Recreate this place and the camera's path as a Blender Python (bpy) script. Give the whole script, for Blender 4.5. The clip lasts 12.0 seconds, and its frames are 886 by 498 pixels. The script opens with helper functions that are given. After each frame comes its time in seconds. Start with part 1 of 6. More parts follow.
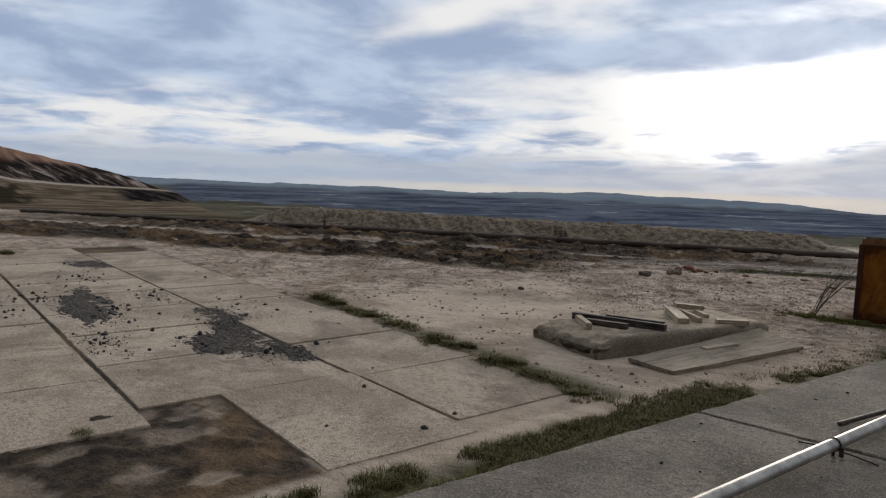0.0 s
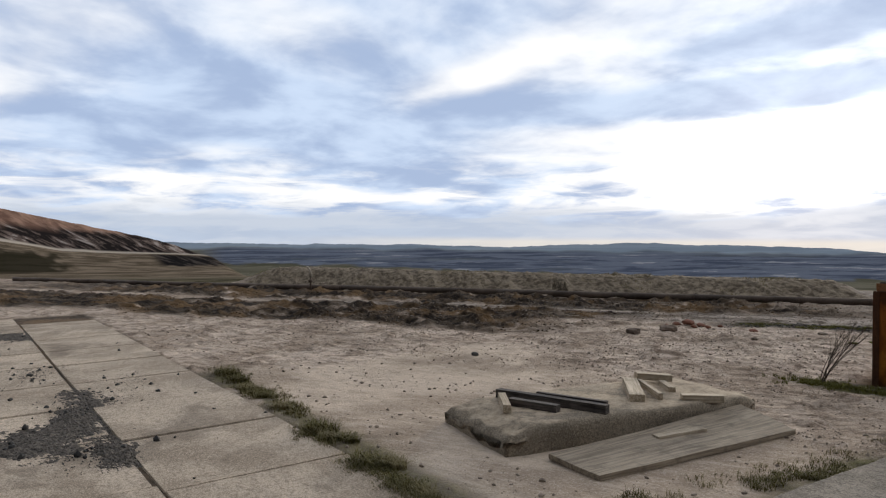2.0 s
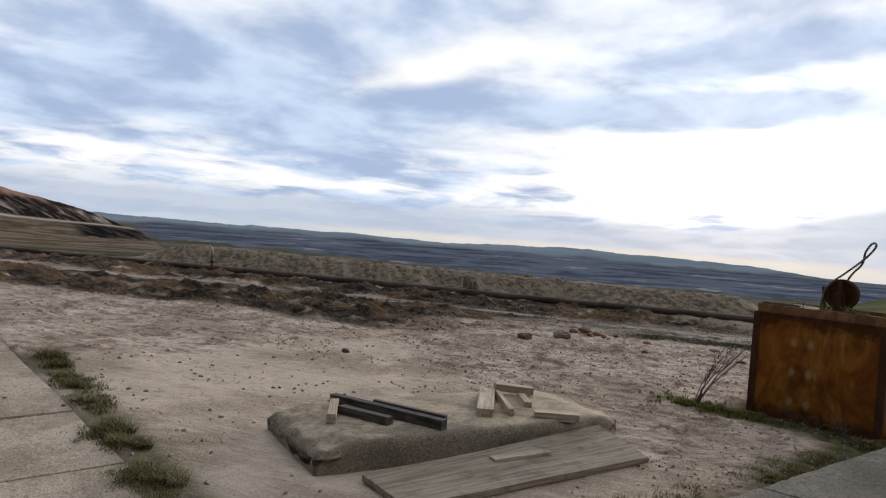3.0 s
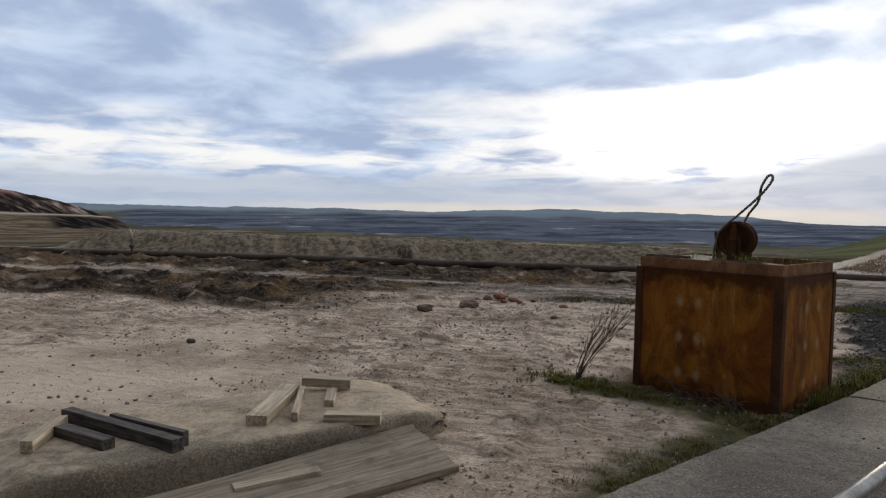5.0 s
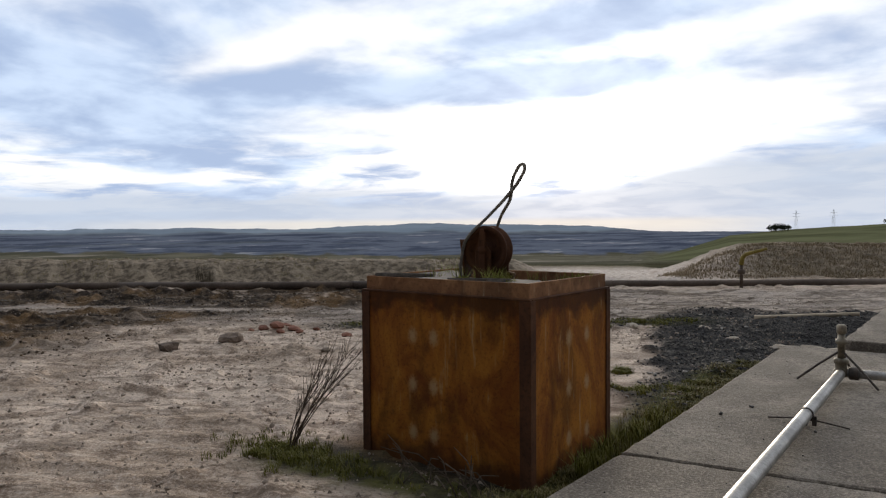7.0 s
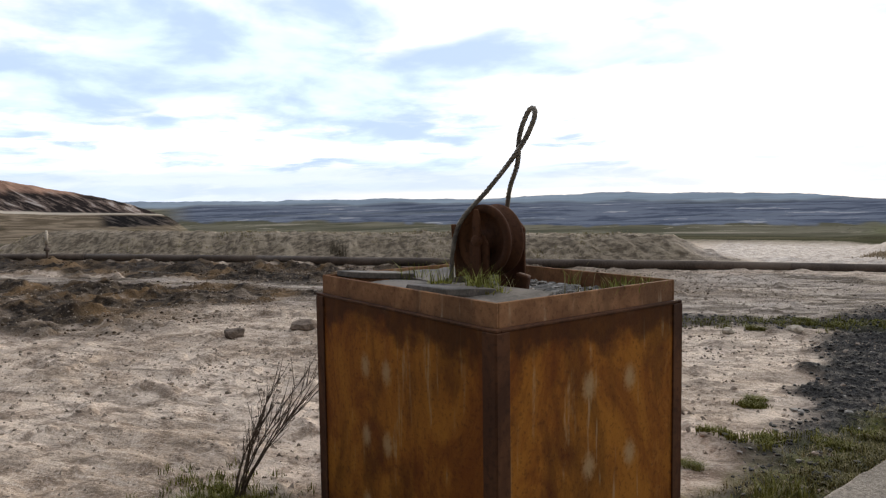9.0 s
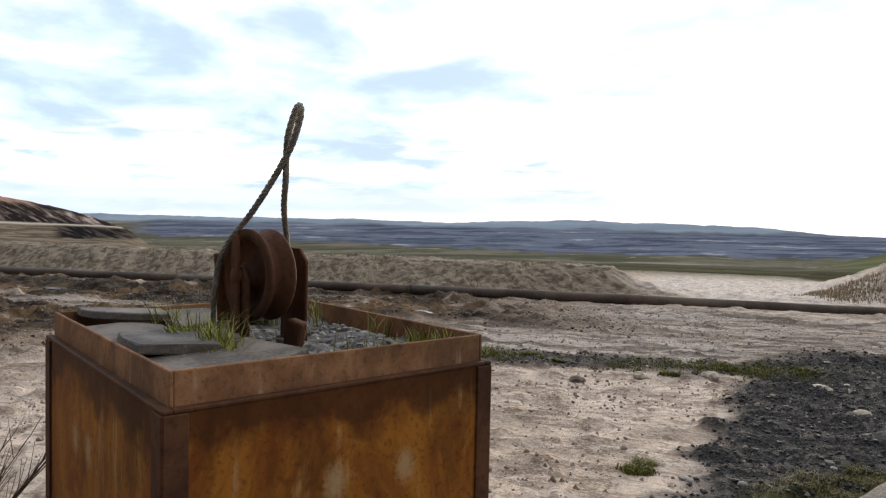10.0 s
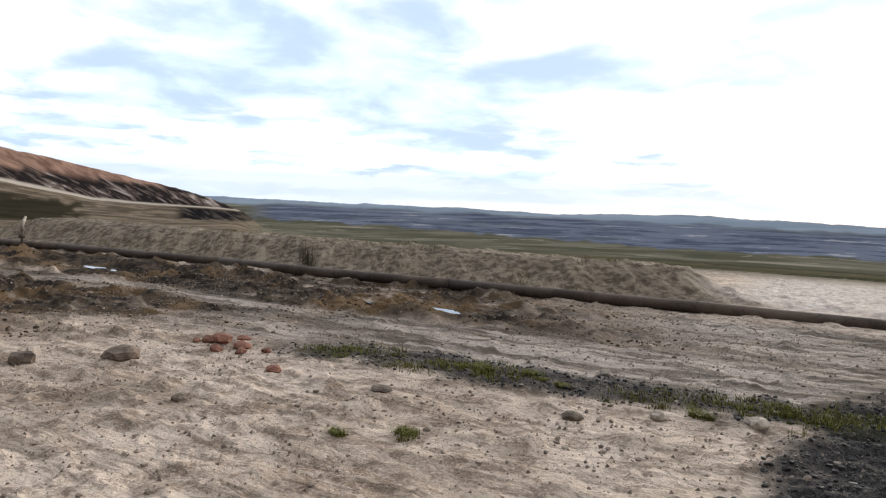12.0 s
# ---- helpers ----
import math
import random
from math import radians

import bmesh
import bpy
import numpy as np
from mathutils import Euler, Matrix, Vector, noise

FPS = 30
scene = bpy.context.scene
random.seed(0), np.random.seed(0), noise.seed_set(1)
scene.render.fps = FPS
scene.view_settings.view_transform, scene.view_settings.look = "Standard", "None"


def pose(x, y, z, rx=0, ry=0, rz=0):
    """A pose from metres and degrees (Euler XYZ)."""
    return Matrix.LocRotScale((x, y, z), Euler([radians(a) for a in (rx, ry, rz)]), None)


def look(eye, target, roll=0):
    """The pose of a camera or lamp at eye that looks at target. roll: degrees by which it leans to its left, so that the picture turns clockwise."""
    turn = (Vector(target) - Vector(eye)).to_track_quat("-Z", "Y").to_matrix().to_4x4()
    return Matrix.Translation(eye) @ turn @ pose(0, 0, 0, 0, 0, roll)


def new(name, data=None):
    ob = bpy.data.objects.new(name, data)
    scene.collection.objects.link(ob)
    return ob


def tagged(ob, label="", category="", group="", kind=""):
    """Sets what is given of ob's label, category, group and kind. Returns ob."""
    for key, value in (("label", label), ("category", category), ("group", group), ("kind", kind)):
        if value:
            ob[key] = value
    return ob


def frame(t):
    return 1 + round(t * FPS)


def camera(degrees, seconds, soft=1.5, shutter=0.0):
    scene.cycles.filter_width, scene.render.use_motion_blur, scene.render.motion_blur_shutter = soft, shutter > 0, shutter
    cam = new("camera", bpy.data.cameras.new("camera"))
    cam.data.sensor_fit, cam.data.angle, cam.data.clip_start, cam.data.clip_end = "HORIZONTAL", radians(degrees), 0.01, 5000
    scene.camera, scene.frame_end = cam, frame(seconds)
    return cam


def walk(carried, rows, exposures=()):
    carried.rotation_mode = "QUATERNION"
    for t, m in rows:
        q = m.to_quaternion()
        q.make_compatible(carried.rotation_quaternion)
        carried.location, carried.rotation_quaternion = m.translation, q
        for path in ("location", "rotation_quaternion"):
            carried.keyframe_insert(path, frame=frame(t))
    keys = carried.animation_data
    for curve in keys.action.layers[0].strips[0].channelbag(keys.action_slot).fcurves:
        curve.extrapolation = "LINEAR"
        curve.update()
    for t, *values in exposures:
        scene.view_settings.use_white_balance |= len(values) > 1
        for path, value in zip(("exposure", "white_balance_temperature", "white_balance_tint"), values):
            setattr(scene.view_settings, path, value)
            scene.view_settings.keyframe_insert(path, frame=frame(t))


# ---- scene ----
cam = camera(64.6, 12.0, soft=1.25)
PATH = [
    (0, (3.063, -11.595, 1.704), (1.499, -10.359, 1.538), 2.4),
    (0.5, (2.924, -11.02, 1.704), (1.339, -9.805, 1.593), 3.3),
    (1, (2.785, -10.412, 1.643), (1.072, -9.383, 1.551), 0.6),
    (1.5, (2.695, -9.813, 1.66), (1.001, -8.755, 1.559), 1.4),
    (2, (2.587, -9.262, 1.662), (0.954, -8.108, 1.653), 0.5),
    (2.5, (2.532, -8.732, 1.663), (0.911, -7.562, 1.613), 2.0),
    (3, (2.459, -8.075, 1.652), (0.934, -6.781, 1.632), 4.7),
    (3.2, (2.462, -7.832, 1.66), (0.921, -6.558, 1.624), 2.2),
    (4.8, (2.539, -6.219, 1.656), (1.061, -4.875, 1.549), 1.0),
    (5, (2.462, -5.914, 1.641), (0.965, -4.592, 1.534), 1.1),
    (5.5, (2.353, -5.373, 1.641), (0.994, -3.91, 1.529), 1.4),
    (6, (2.35, -4.848, 1.629), (1.011, -3.364, 1.542), 1.7),
    (6.5, (2.201, -4.28, 1.604), (0.852, -2.806, 1.514), 1.1),
    (6.8, (2.186, -3.847, 1.608), (1.004, -2.244, 1.424), 0.6),
    (7, (2.166, -3.649, 1.591), (0.945, -2.066, 1.53), -0.4),
    (7.5, (2.145, -3.229, 1.618), (0.805, -1.751, 1.484), 0.1),
    (7.7, (2.094, -3.003, 1.609), (0.717, -1.555, 1.519), 2.2),
    (9.3, (1.854, -1.36, 1.632), (0.251, -0.172, 1.488), -1.4),
    (9.5, (1.823, -1.138, 1.616), (0.282, 0.133, 1.517), -0.9),
    (10, (1.791, -0.602, 1.642), (0.258, 0.68, 1.565), 1.2),
    (10.2, (1.786, -0.41, 1.639), (0.377, 1.008, 1.584), 4.0),
    (10.5, (1.75, -0.12, 1.688), (0.327, 1.283, 1.597), 3.6),
    (11, (1.668, 0.353, 1.664), (0.068, 1.544, 1.517), 3.7),
    (11.2, (1.664, 0.501, 1.663), (0.0, 1.603, 1.537), 3.3),
    (11.5, (1.441, 0.732, 1.626), (-0.166, 1.918, 1.528), 6.0),
    (11.6, (1.406, 0.821, 1.623), (-0.248, 1.941, 1.528), 5.9),
    (12, (1.308, 1.244, 1.638), (-0.397, 2.283, 1.522), 2.7),
]
EXPOSURE = [(0, -0.74, 6750, 10), (0.5, -0.55, 6750, 10), (1, -0.5, 6750, 10), (2.5, -0.36, 6750, 10), (3.2, -0.42, 6750, 10), (5, -0.54, 6750, 10), (5.5, -0.62, 6750, 10), (6.5, -0.5, 6750, 10), (7, -0.3, 6750, 10), (7.7, -0.35, 6750, 10), (9.5, 0.32, 6800, 10), (12, 0.25, 6800, 10)]
walk(cam, [(t, look(eye, target, roll)) for t, eye, target, roll in PATH], EXPOSURE)

# ---- light ----
# Low sun behind a broken cloud deck, ahead and to one side of the walk.
SUN_AZ, SUN_EL = radians(27.0), radians(9.0)
SUN_DIR = Vector((-math.sin(SUN_AZ) * math.cos(SUN_EL), math.cos(SUN_AZ) * math.cos(SUN_EL), math.sin(SUN_EL)))


class Nodes:
    """A short way to write node trees."""

    def __init__(self, tree):
        self.tree = tree
        tree.nodes.clear()

    def add(self, kind, **props):
        n = self.tree.nodes.new(kind)
        for key, value in props.items():
            setattr(n, key, value)
        return n

    def link(self, a, b):
        self.tree.links.new(a, b)

    def put(self, socket, value):
        if isinstance(value, bpy.types.NodeSocket):
            self.link(value, socket)
        elif value is not None:
            socket.default_value = value

    def math(self, op, a, b=None, c=None, clamp=False):
        n = self.add("ShaderNodeMath", operation=op, use_clamp=clamp)
        for i, v in enumerate((a, b, c)):
            self.put(n.inputs[i], v)
        return n.outputs[0]

    def vmath(self, op, a, b=None):
        n = self.add("ShaderNodeVectorMath", operation=op)
        self.put(n.inputs[0], a)
        self.put(n.inputs[1], b)
        return n.outputs["Value"] if op in ("DOT_PRODUCT", "LENGTH") else n.outputs["Vector"]

    def noise(self, vec, scale, detail=4.0, rough=0.55, dist=0.0):
        n = self.add("ShaderNodeTexNoise")
        self.put(n.inputs["Vector"], vec)
        n.inputs["Scale"].default_value = scale
        n.inputs["Detail"].default_value = detail
        n.inputs["Roughness"].default_value = rough
        n.inputs["Distortion"].default_value = dist
        return n.outputs["Fac"]

    def voronoi(self, vec, scale, feature="F1"):
        n = self.add("ShaderNodeTexVoronoi", feature=feature)
        self.put(n.inputs["Vector"], vec)
        n.inputs["Scale"].default_value = scale
        return n

    def ramp(self, fac, lo, hi):
        n = self.add("ShaderNodeMapRange", interpolation_type="SMOOTHSTEP")
        self.put(n.inputs["Value"], fac)
        n.inputs["From Min"].default_value = lo
        n.inputs["From Max"].default_value = hi
        return n.outputs["Result"]

    def mix(self, fac, a, b, blend="MIX"):
        n = self.add("ShaderNodeMix", data_type="RGBA", blend_type=blend)
        self.put(n.inputs[0], fac)
        for socket, v in ((n.inputs[6], a), (n.inputs[7], b)):
            if isinstance(v, tuple):
                v = (*v, 1.0) if len(v) == 3 else v
            self.put(socket, v)
        return n.outputs[2]

    def scaled(self, vec, sx, sy, sz):
        return self.vmath("MULTIPLY", vec, (sx, sy, sz))


def make_world():
    w = bpy.data.worlds.new("sky")
    scene.world = w
    w.use_nodes = True
    k = Nodes(w.node_tree)
    d = k.vmath("NORMALIZE", k.add("ShaderNodeTexCoord").outputs["Generated"])
    sep = k.add("ShaderNodeSeparateXYZ")
    k.link(d, sep.inputs[0])
    z = sep.outputs["Z"]
    sky = k.add("ShaderNodeTexSky", sky_type="NISHITA", sun_disc=False)
    sky.sun_elevation, sky.sun_rotation = SUN_EL, -SUN_AZ
    sky.air_density, sky.dust_density = 1.0, 1.5
    base = k.mix(1.0, sky.outputs[0], (SKY_GAIN,) * 3, "MULTIPLY")
    # the cloud deck, seen in perspective: directions laid out on a plane overhead
    h = k.math("ADD", k.math("MAXIMUM", z, 0.0), 0.17)
    px = k.math("DIVIDE", sep.outputs["X"], h)
    py = k.math("DIVIDE", sep.outputs["Y"], h)
    comb = k.add("ShaderNodeCombineXYZ")
    k.link(px, comb.inputs[0])
    k.link(py, comb.inputs[1])
    deck = comb.outputs[0]
    big = k.noise(deck, 0.62, 6.0, 0.50, 0.2)
    small = k.noise(deck, 2.1, 6.0, 0.52, 0.2)
    body = k.math("ADD", k.math("MULTIPLY", big, 0.66), k.math("MULTIPLY", small, 0.34))
    # bearing and height of the view in degrees, to lay out the masses of cloud
    bearing = k.math("DEGREES", k.math("ARCTAN2", k.math("MULTIPLY", sep.outputs["X"], -1.0), sep.outputs["Y"]))
    height = k.math("DEGREES", k.math("ARCSINE", z))
    wisp = k.add("ShaderNodeCombineXYZ")
    k.link(k.math("MULTIPLY", bearing, 0.16), wisp.inputs[0])
    k.link(k.math("MULTIPLY_ADD", bearing, 0.012, k.math("MULTIPLY", height, 0.95)), wisp.inputs[1])
    streaks = k.noise(wisp.outputs[0], 1.0, 6.0, 0.58, 0.5)

    def mass(az, el, wide, tall, slant=0.0):
        """A soft bank of cloud: bearing, height, half-widths, and its slope."""
        a = k.math("SUBTRACT", bearing, az)
        e = k.math("SUBTRACT", k.math("SUBTRACT", height, el), k.math("MULTIPLY", a, slant))
        q = k.math("ADD", k.math("POWER", k.math("ABSOLUTE", k.math("DIVIDE", a, wide)), 2.0), k.math("POWER", k.math("ABSOLUTE", k.math("DIVIDE", e, tall)), 2.0))
        return k.math("EXPONENT", k.math("MULTIPLY", q, -1.0))

    def pile(start, masses):
        total = start
        for amount, *where in masses:
            total = k.math("MULTIPLY_ADD", mass(*where), amount, total)
        return total

    low_deck = k.ramp(height, 9.0, 3.5)
    body = k.math("ADD", k.math("MULTIPLY", body, k.math("MULTIPLY_ADD", low_deck, -0.72, 1.0)), k.math("MULTIPLY", k.math("MULTIPLY", streaks, low_deck), 0.74))
    body = pile(body, CLOUDS)
    thick = k.ramp(body, 0.40, 0.60)
    # glow of the hidden sun through the deck, weaker where the cloud is thick
    toward = k.math("MAXIMUM", k.vmath("DOT_PRODUCT", d, tuple(SUN_DIR)), 0.0)
    wide = k.math("MULTIPLY", k.math("POWER", toward, 26.0), 0.16)
    tight = k.math("MULTIPLY", k.math("POWER", toward, 120.0), 1.7)
    veil = k.math("MULTIPLY_ADD", thick, -0.86, 1.0)
    shade = k.mix(k.ramp(small, 0.36, 0.62), (0.82, 1.01, 1.32), (0.52, 0.68, 1.00))
    bright = k.mix(thick, (1.36, 1.39, 1.44), shade)
    # grey bank low over the hills, thin warm gap under it
    edge = k.math("MULTIPLY_ADD", k.math("SUBTRACT", streaks, 0.5), 4.0, height)
    edge = k.math("ADD", edge, k.math("MULTIPLY", k.ramp(bearing, 28.0, 15.0), -2.6))
    bank = k.math("MULTIPLY", k.ramp(edge, 3.6, 1.8), 0.85)
    bright = k.mix(bank, bright, (0.66, 0.78, 0.98))
    veil = k.math("MULTIPLY", veil, k.math("MULTIPLY_ADD", bank, -0.93, 1.0))
    glow = k.math("MULTIPLY", k.math("ADD", wide, tight), veil)
    lift = k.add("ShaderNodeCombineXYZ")
    for i, f in enumerate((0.98, 0.985, 0.98)):
        k.link(k.math("MULTIPLY", glow, f), lift.inputs[i])
    glowed = k.mix(1.0, bright, lift.outputs[0], "ADD")
    low = k.math("MULTIPLY", k.math("MULTIPLY", k.ramp(z, 0.016, 0.006), k.ramp(z, -0.03, 0.0)), k.math("MULTIPLY", k.ramp(bearing, 72.0, 50.0), k.ramp(bearing, 8.0, 20.0)))
    lowc = k.mix(k.math("MULTIPLY", low, 0.55), glowed, (1.20, 1.10, 0.93))
    final = k.mix(0.98, base, lowc)
    # away from the sun the deck is dim
    dim = k.math("MULTIPLY_ADD", k.ramp(k.vmath("DOT_PRODUCT", d, (-math.sin(SUN_AZ), math.cos(SUN_AZ), 0.25)), -0.5, 0.5), 0.82, 0.18)
    even = k.add("ShaderNodeCombineXYZ")
    for i in range(3):
        k.link(dim, even.inputs[i])
    final = k.mix(1.0, final, even.outputs[0], "MULTIPLY")
    below = k.ramp(z, -0.01, -0.06)
    final = k.mix(below, final, (0.16, 0.15, 0.14))
    bg = k.add("ShaderNodeBackground")
    k.link(final, bg.inputs[0])
    bg.inputs[1].default_value = SKY_STRENGTH
    out = k.add("ShaderNodeOutputWorld")
    k.link(bg.outputs[0], out.inputs[0])


SKY_GAIN, SKY_STRENGTH = 0.10, 1.0
# thicker and thinner parts of the deck: amount, bearing, height, half-widths, slope
CLOUDS = (
    (0.13, 70.0, 11.0, 11.0, 3.0, 0.05), (0.10, 60.5, 8.0, 7.0, 1.9, -0.1), (0.09, 57.0, 5.8, 6.0, 1.0, 0.0), (0.28, 34.0, 11.2, 17.0, 1.5, -0.03), (0.14, 26.0, 15.6, 14.0, 1.5, -0.12),
    (0.07, 82.0, 8.5, 7.0, 1.6, 0.0), (-0.17, 52.0, 13.6, 7.0, 1.6, -0.35), (-0.10, 61.0, 4.0, 9.0, 0.5, 0.02), (-0.09, 76.0, 4.8, 5.0, 0.8, 0.0),
    (-0.07, 77.0, 2.4, 7.0, 0.4, 0.0), (-0.34, 26.0, 6.6, 8.5, 2.2, 0.06), (-0.15, 36.0, 4.2, 4.0, 1.2, 0.25), (-0.10, 12.0, 9.0, 9.0, 1.8, 0.0), (0.10, 8.0, 6.0, 9.0, 1.3, 0.0),
)
make_world()
sun_data = bpy.data.lights.new("sun", "SUN")
sun_data.energy, sun_data.angle, sun_data.color = 2.3, radians(13), (1.0, 0.90, 0.76)
sun = new("sun", sun_data)
sun.matrix_world = look(SUN_DIR * 40, (0, 0, 0))


# ---- materials ----
AC, AS = math.cos(radians(30)), math.sin(radians(30))   # bearing of the wheel track and the pipeline


def finish(k, color, rough, height=None, bump=0.4, dist=0.02, metal=0.0, spec=0.4):
    b = k.add("ShaderNodeBsdfPrincipled")
    k.put(b.inputs["Base Color"], (*color, 1.0) if isinstance(color, tuple) else color)
    k.put(b.inputs["Roughness"], rough)
    k.put(b.inputs["Metallic"], metal)
    b.inputs["Specular IOR Level"].default_value = spec
    if height is not None:
        n = k.add("ShaderNodeBump")
        n.inputs["Strength"].default_value = bump
        n.inputs["Distance"].default_value = dist
        k.link(height, n.inputs["Height"])
        k.link(n.outputs[0], b.inputs["Normal"])
    out = k.add("ShaderNodeOutputMaterial")
    k.link(b.outputs[0], out.inputs[0])
    return b


def material(name):
    m = bpy.data.materials.new(name)
    m.use_nodes = True
    return m, Nodes(m.node_tree)


def world_pos(k):
    return k.add("ShaderNodeNewGeometry").outputs["Position"]


def own_pos(k):
    return k.add("ShaderNodeTexCoord").outputs["Object"]


def chance(k):
    return k.add("ShaderNodeObjectInfo").outputs["Random"]


def mottled(name, dark, light, scale, rough=0.9, fine=40.0, bump=0.4, dist=0.01, metal=0.0, vary=0.15, spec=0.3, place=own_pos):
    """A surface mottled at two scales between two tones."""
    m, k = material(name)
    p = place(k)
    a = k.noise(p, scale, 5.0, 0.6)
    b = k.noise(p, fine, 3.0, 0.6)
    c = k.mix(k.ramp(k.math("ADD", k.math("MULTIPLY", a, 0.7), k.math("MULTIPLY", b, 0.3)), 0.35, 0.65), dark, light)
    if vary:
        f = k.math("MULTIPLY_ADD", chance(k), vary * 2, 1 - vary)
        g = k.add("ShaderNodeCombineXYZ")
        for i in range(3):
            k.link(f, g.inputs[i])
        c = k.mix(1.0, c, g.outputs[0], "MULTIPLY")
    finish(k, c, rough, k.math("ADD", a, k.math("MULTIPLY", b, 0.5)), bump, dist, metal, spec)
    return m


def concrete_material(name, dark, light, dirt, stained=0.55, lit_sand=0.0):
    """Weathered concrete: blotches, exposed aggregate, drifted dust, dark specks."""
    m, k = material(name)
    p = world_pos(k)
    blot = k.noise(p, 0.9, 7.0, 0.66, 0.4)
    grain = k.noise(p, 17.0, 4.0, 0.72)
    agg = k.voronoi(p, 60.0).outputs["Distance"]
    fine = k.noise(p, 62.0, 3.0, 0.75)
    c = k.mix(k.ramp(blot, 0.36, 0.64), dark, light)
    c = k.mix(k.math("MULTIPLY", k.ramp(grain, 0.50, 0.60), 0.6), c, tuple(v * 0.62 for v in dirt))
    c = k.mix(k.math("MULTIPLY", k.ramp(fine, 0.52, 0.60), 0.5), c, tuple(v * 0.42 for v in dark))
    c = k.mix(k.math("MULTIPLY", k.ramp(fine, 0.46, 0.38), 0.6), c, tuple(min(1, v * 1.25) for v in light))
    c = k.mix(k.math("MULTIPLY", k.ramp(agg, 0.20, 0.05), 0.4), c, tuple(min(1, v * 1.4) for v in light))
    stain = k.noise(p, 0.55, 6.0, 0.7, 0.6)
    c = k.mix(k.math("MULTIPLY", k.ramp(stain, 0.52, 0.64), stained), c, tuple(v * 0.42 for v in dark))
    if lit_sand:
        # blown sand on the level top, its pale tone also painting the top as lit
        nrm = k.add("ShaderNodeSeparateXYZ")
        k.link(k.add("ShaderNodeNewGeometry").outputs["Normal"], nrm.inputs[0])
        lie = k.math("MULTIPLY", k.ramp(nrm.outputs[2], 0.80, 0.97), k.ramp(k.noise(p, 1.8, 6.0, 0.65, 0.5), 0.62, 0.46))
        c = k.mix(k.math("MULTIPLY", lie, lit_sand), c, k.mix(k.ramp(grain, 0.4, 0.62), (0.54, 0.435, 0.315), (0.40, 0.315, 0.225)))
    f = k.math("MULTIPLY_ADD", chance(k), 0.24, 0.88)
    g = k.add("ShaderNodeCombineXYZ")
    for i in range(3):
        k.link(f, g.inputs[i])
    c = k.mix(1.0, c, g.outputs[0], "MULTIPLY")
    hgt = k.math("ADD", k.math("MULTIPLY", grain, 0.6), k.math("MULTIPLY", fine, 0.5))
    finish(k, c, 0.92, hgt, 0.8, 0.02, 0.0, 0.25)
    return m


def rust_material(name, base=(0.185, 0.055, 0.010), deep=(0.045, 0.016, 0.006), ochre=(0.36, 0.138, 0.020), pale=(0.42, 0.30, 0.16), streak=1.0, scars=False):
    """Rusted plate: vertical runs, dark crust, ochre bloom, pale scraped marks."""
    m, k = material(name)
    p = own_pos(k)
    runs = k.noise(k.scaled(p, 3.2, 3.2, 1.3), 1.0, 6.0, 0.64, 0.6)
    bloom = k.noise(k.scaled(p, 1.0, 1.0, 0.7), 2.4, 7.0, 0.66, 0.8)
    grit = k.noise(p, 45.0, 4.0, 0.75)
    thin = k.noise(k.scaled(p, 26.0, 26.0, 2.4), 1.0, 4.0, 0.6)
    c = k.mix(k.ramp(bloom, 0.38, 0.62), base, ochre)
    c = k.mix(k.math("MULTIPLY", k.ramp(runs, 0.48, 0.66), 0.55), c, deep)
    c = k.mix(k.math("MULTIPLY", k.ramp(grit, 0.50, 0.66), 0.45), c, deep)
    c = k.mix(k.math("MULTIPLY", k.math("MULTIPLY", k.ramp(thin, 0.56, 0.70), k.ramp(bloom, 0.46, 0.62)), 0.55 * streak), c, pale)
    if scars:
        # pale plug-weld scars in two columns a face, a crust under the rim, the foot darker
        sep = k.add("ShaderNodeSeparateXYZ")
        k.link(p, sep.inputs[0])
        dz = k.math("MULTIPLY", k.math("ABSOLUTE", k.math("SUBTRACT", k.math("FRACT", k.math("DIVIDE", k.math("SUBTRACT", sep.outputs[2], 0.035), 0.33)), 0.5)), 0.33)
        near = None
        for axis, columns in ((0, (-0.90, -0.72)), (1, (0.48, 0.74))):
            for c0 in columns:
                dx = k.math("ABSOLUTE", k.math("SUBTRACT", sep.outputs[axis], c0))
                dd = k.math("SQRT", k.math("ADD", k.math("POWER", dx, 2.0), k.math("POWER", k.math("MULTIPLY", dz, 0.7), 2.0)))
                near = dd if near is None else k.math("MINIMUM", near, dd)
        spot = k.ramp(k.math("ADD", near, k.math("MULTIPLY", k.math("SUBTRACT", grit, 0.5), 0.06)), 0.055, 0.008)
        c = k.mix(k.math("MULTIPLY", spot, 0.75), c, (0.40, 0.26, 0.13))
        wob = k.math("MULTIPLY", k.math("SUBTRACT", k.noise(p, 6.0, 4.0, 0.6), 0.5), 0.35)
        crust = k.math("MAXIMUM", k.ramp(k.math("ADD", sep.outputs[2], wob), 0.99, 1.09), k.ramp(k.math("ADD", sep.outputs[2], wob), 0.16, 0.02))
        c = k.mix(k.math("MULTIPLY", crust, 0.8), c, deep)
    finish(k, c, k.math("MULTIPLY_ADD", bloom, 0.3, 0.6), k.math("ADD", bloom, k.math("MULTIPLY", grit, 0.5)), 0.5, 0.008, 0.0, 0.12)
    return m


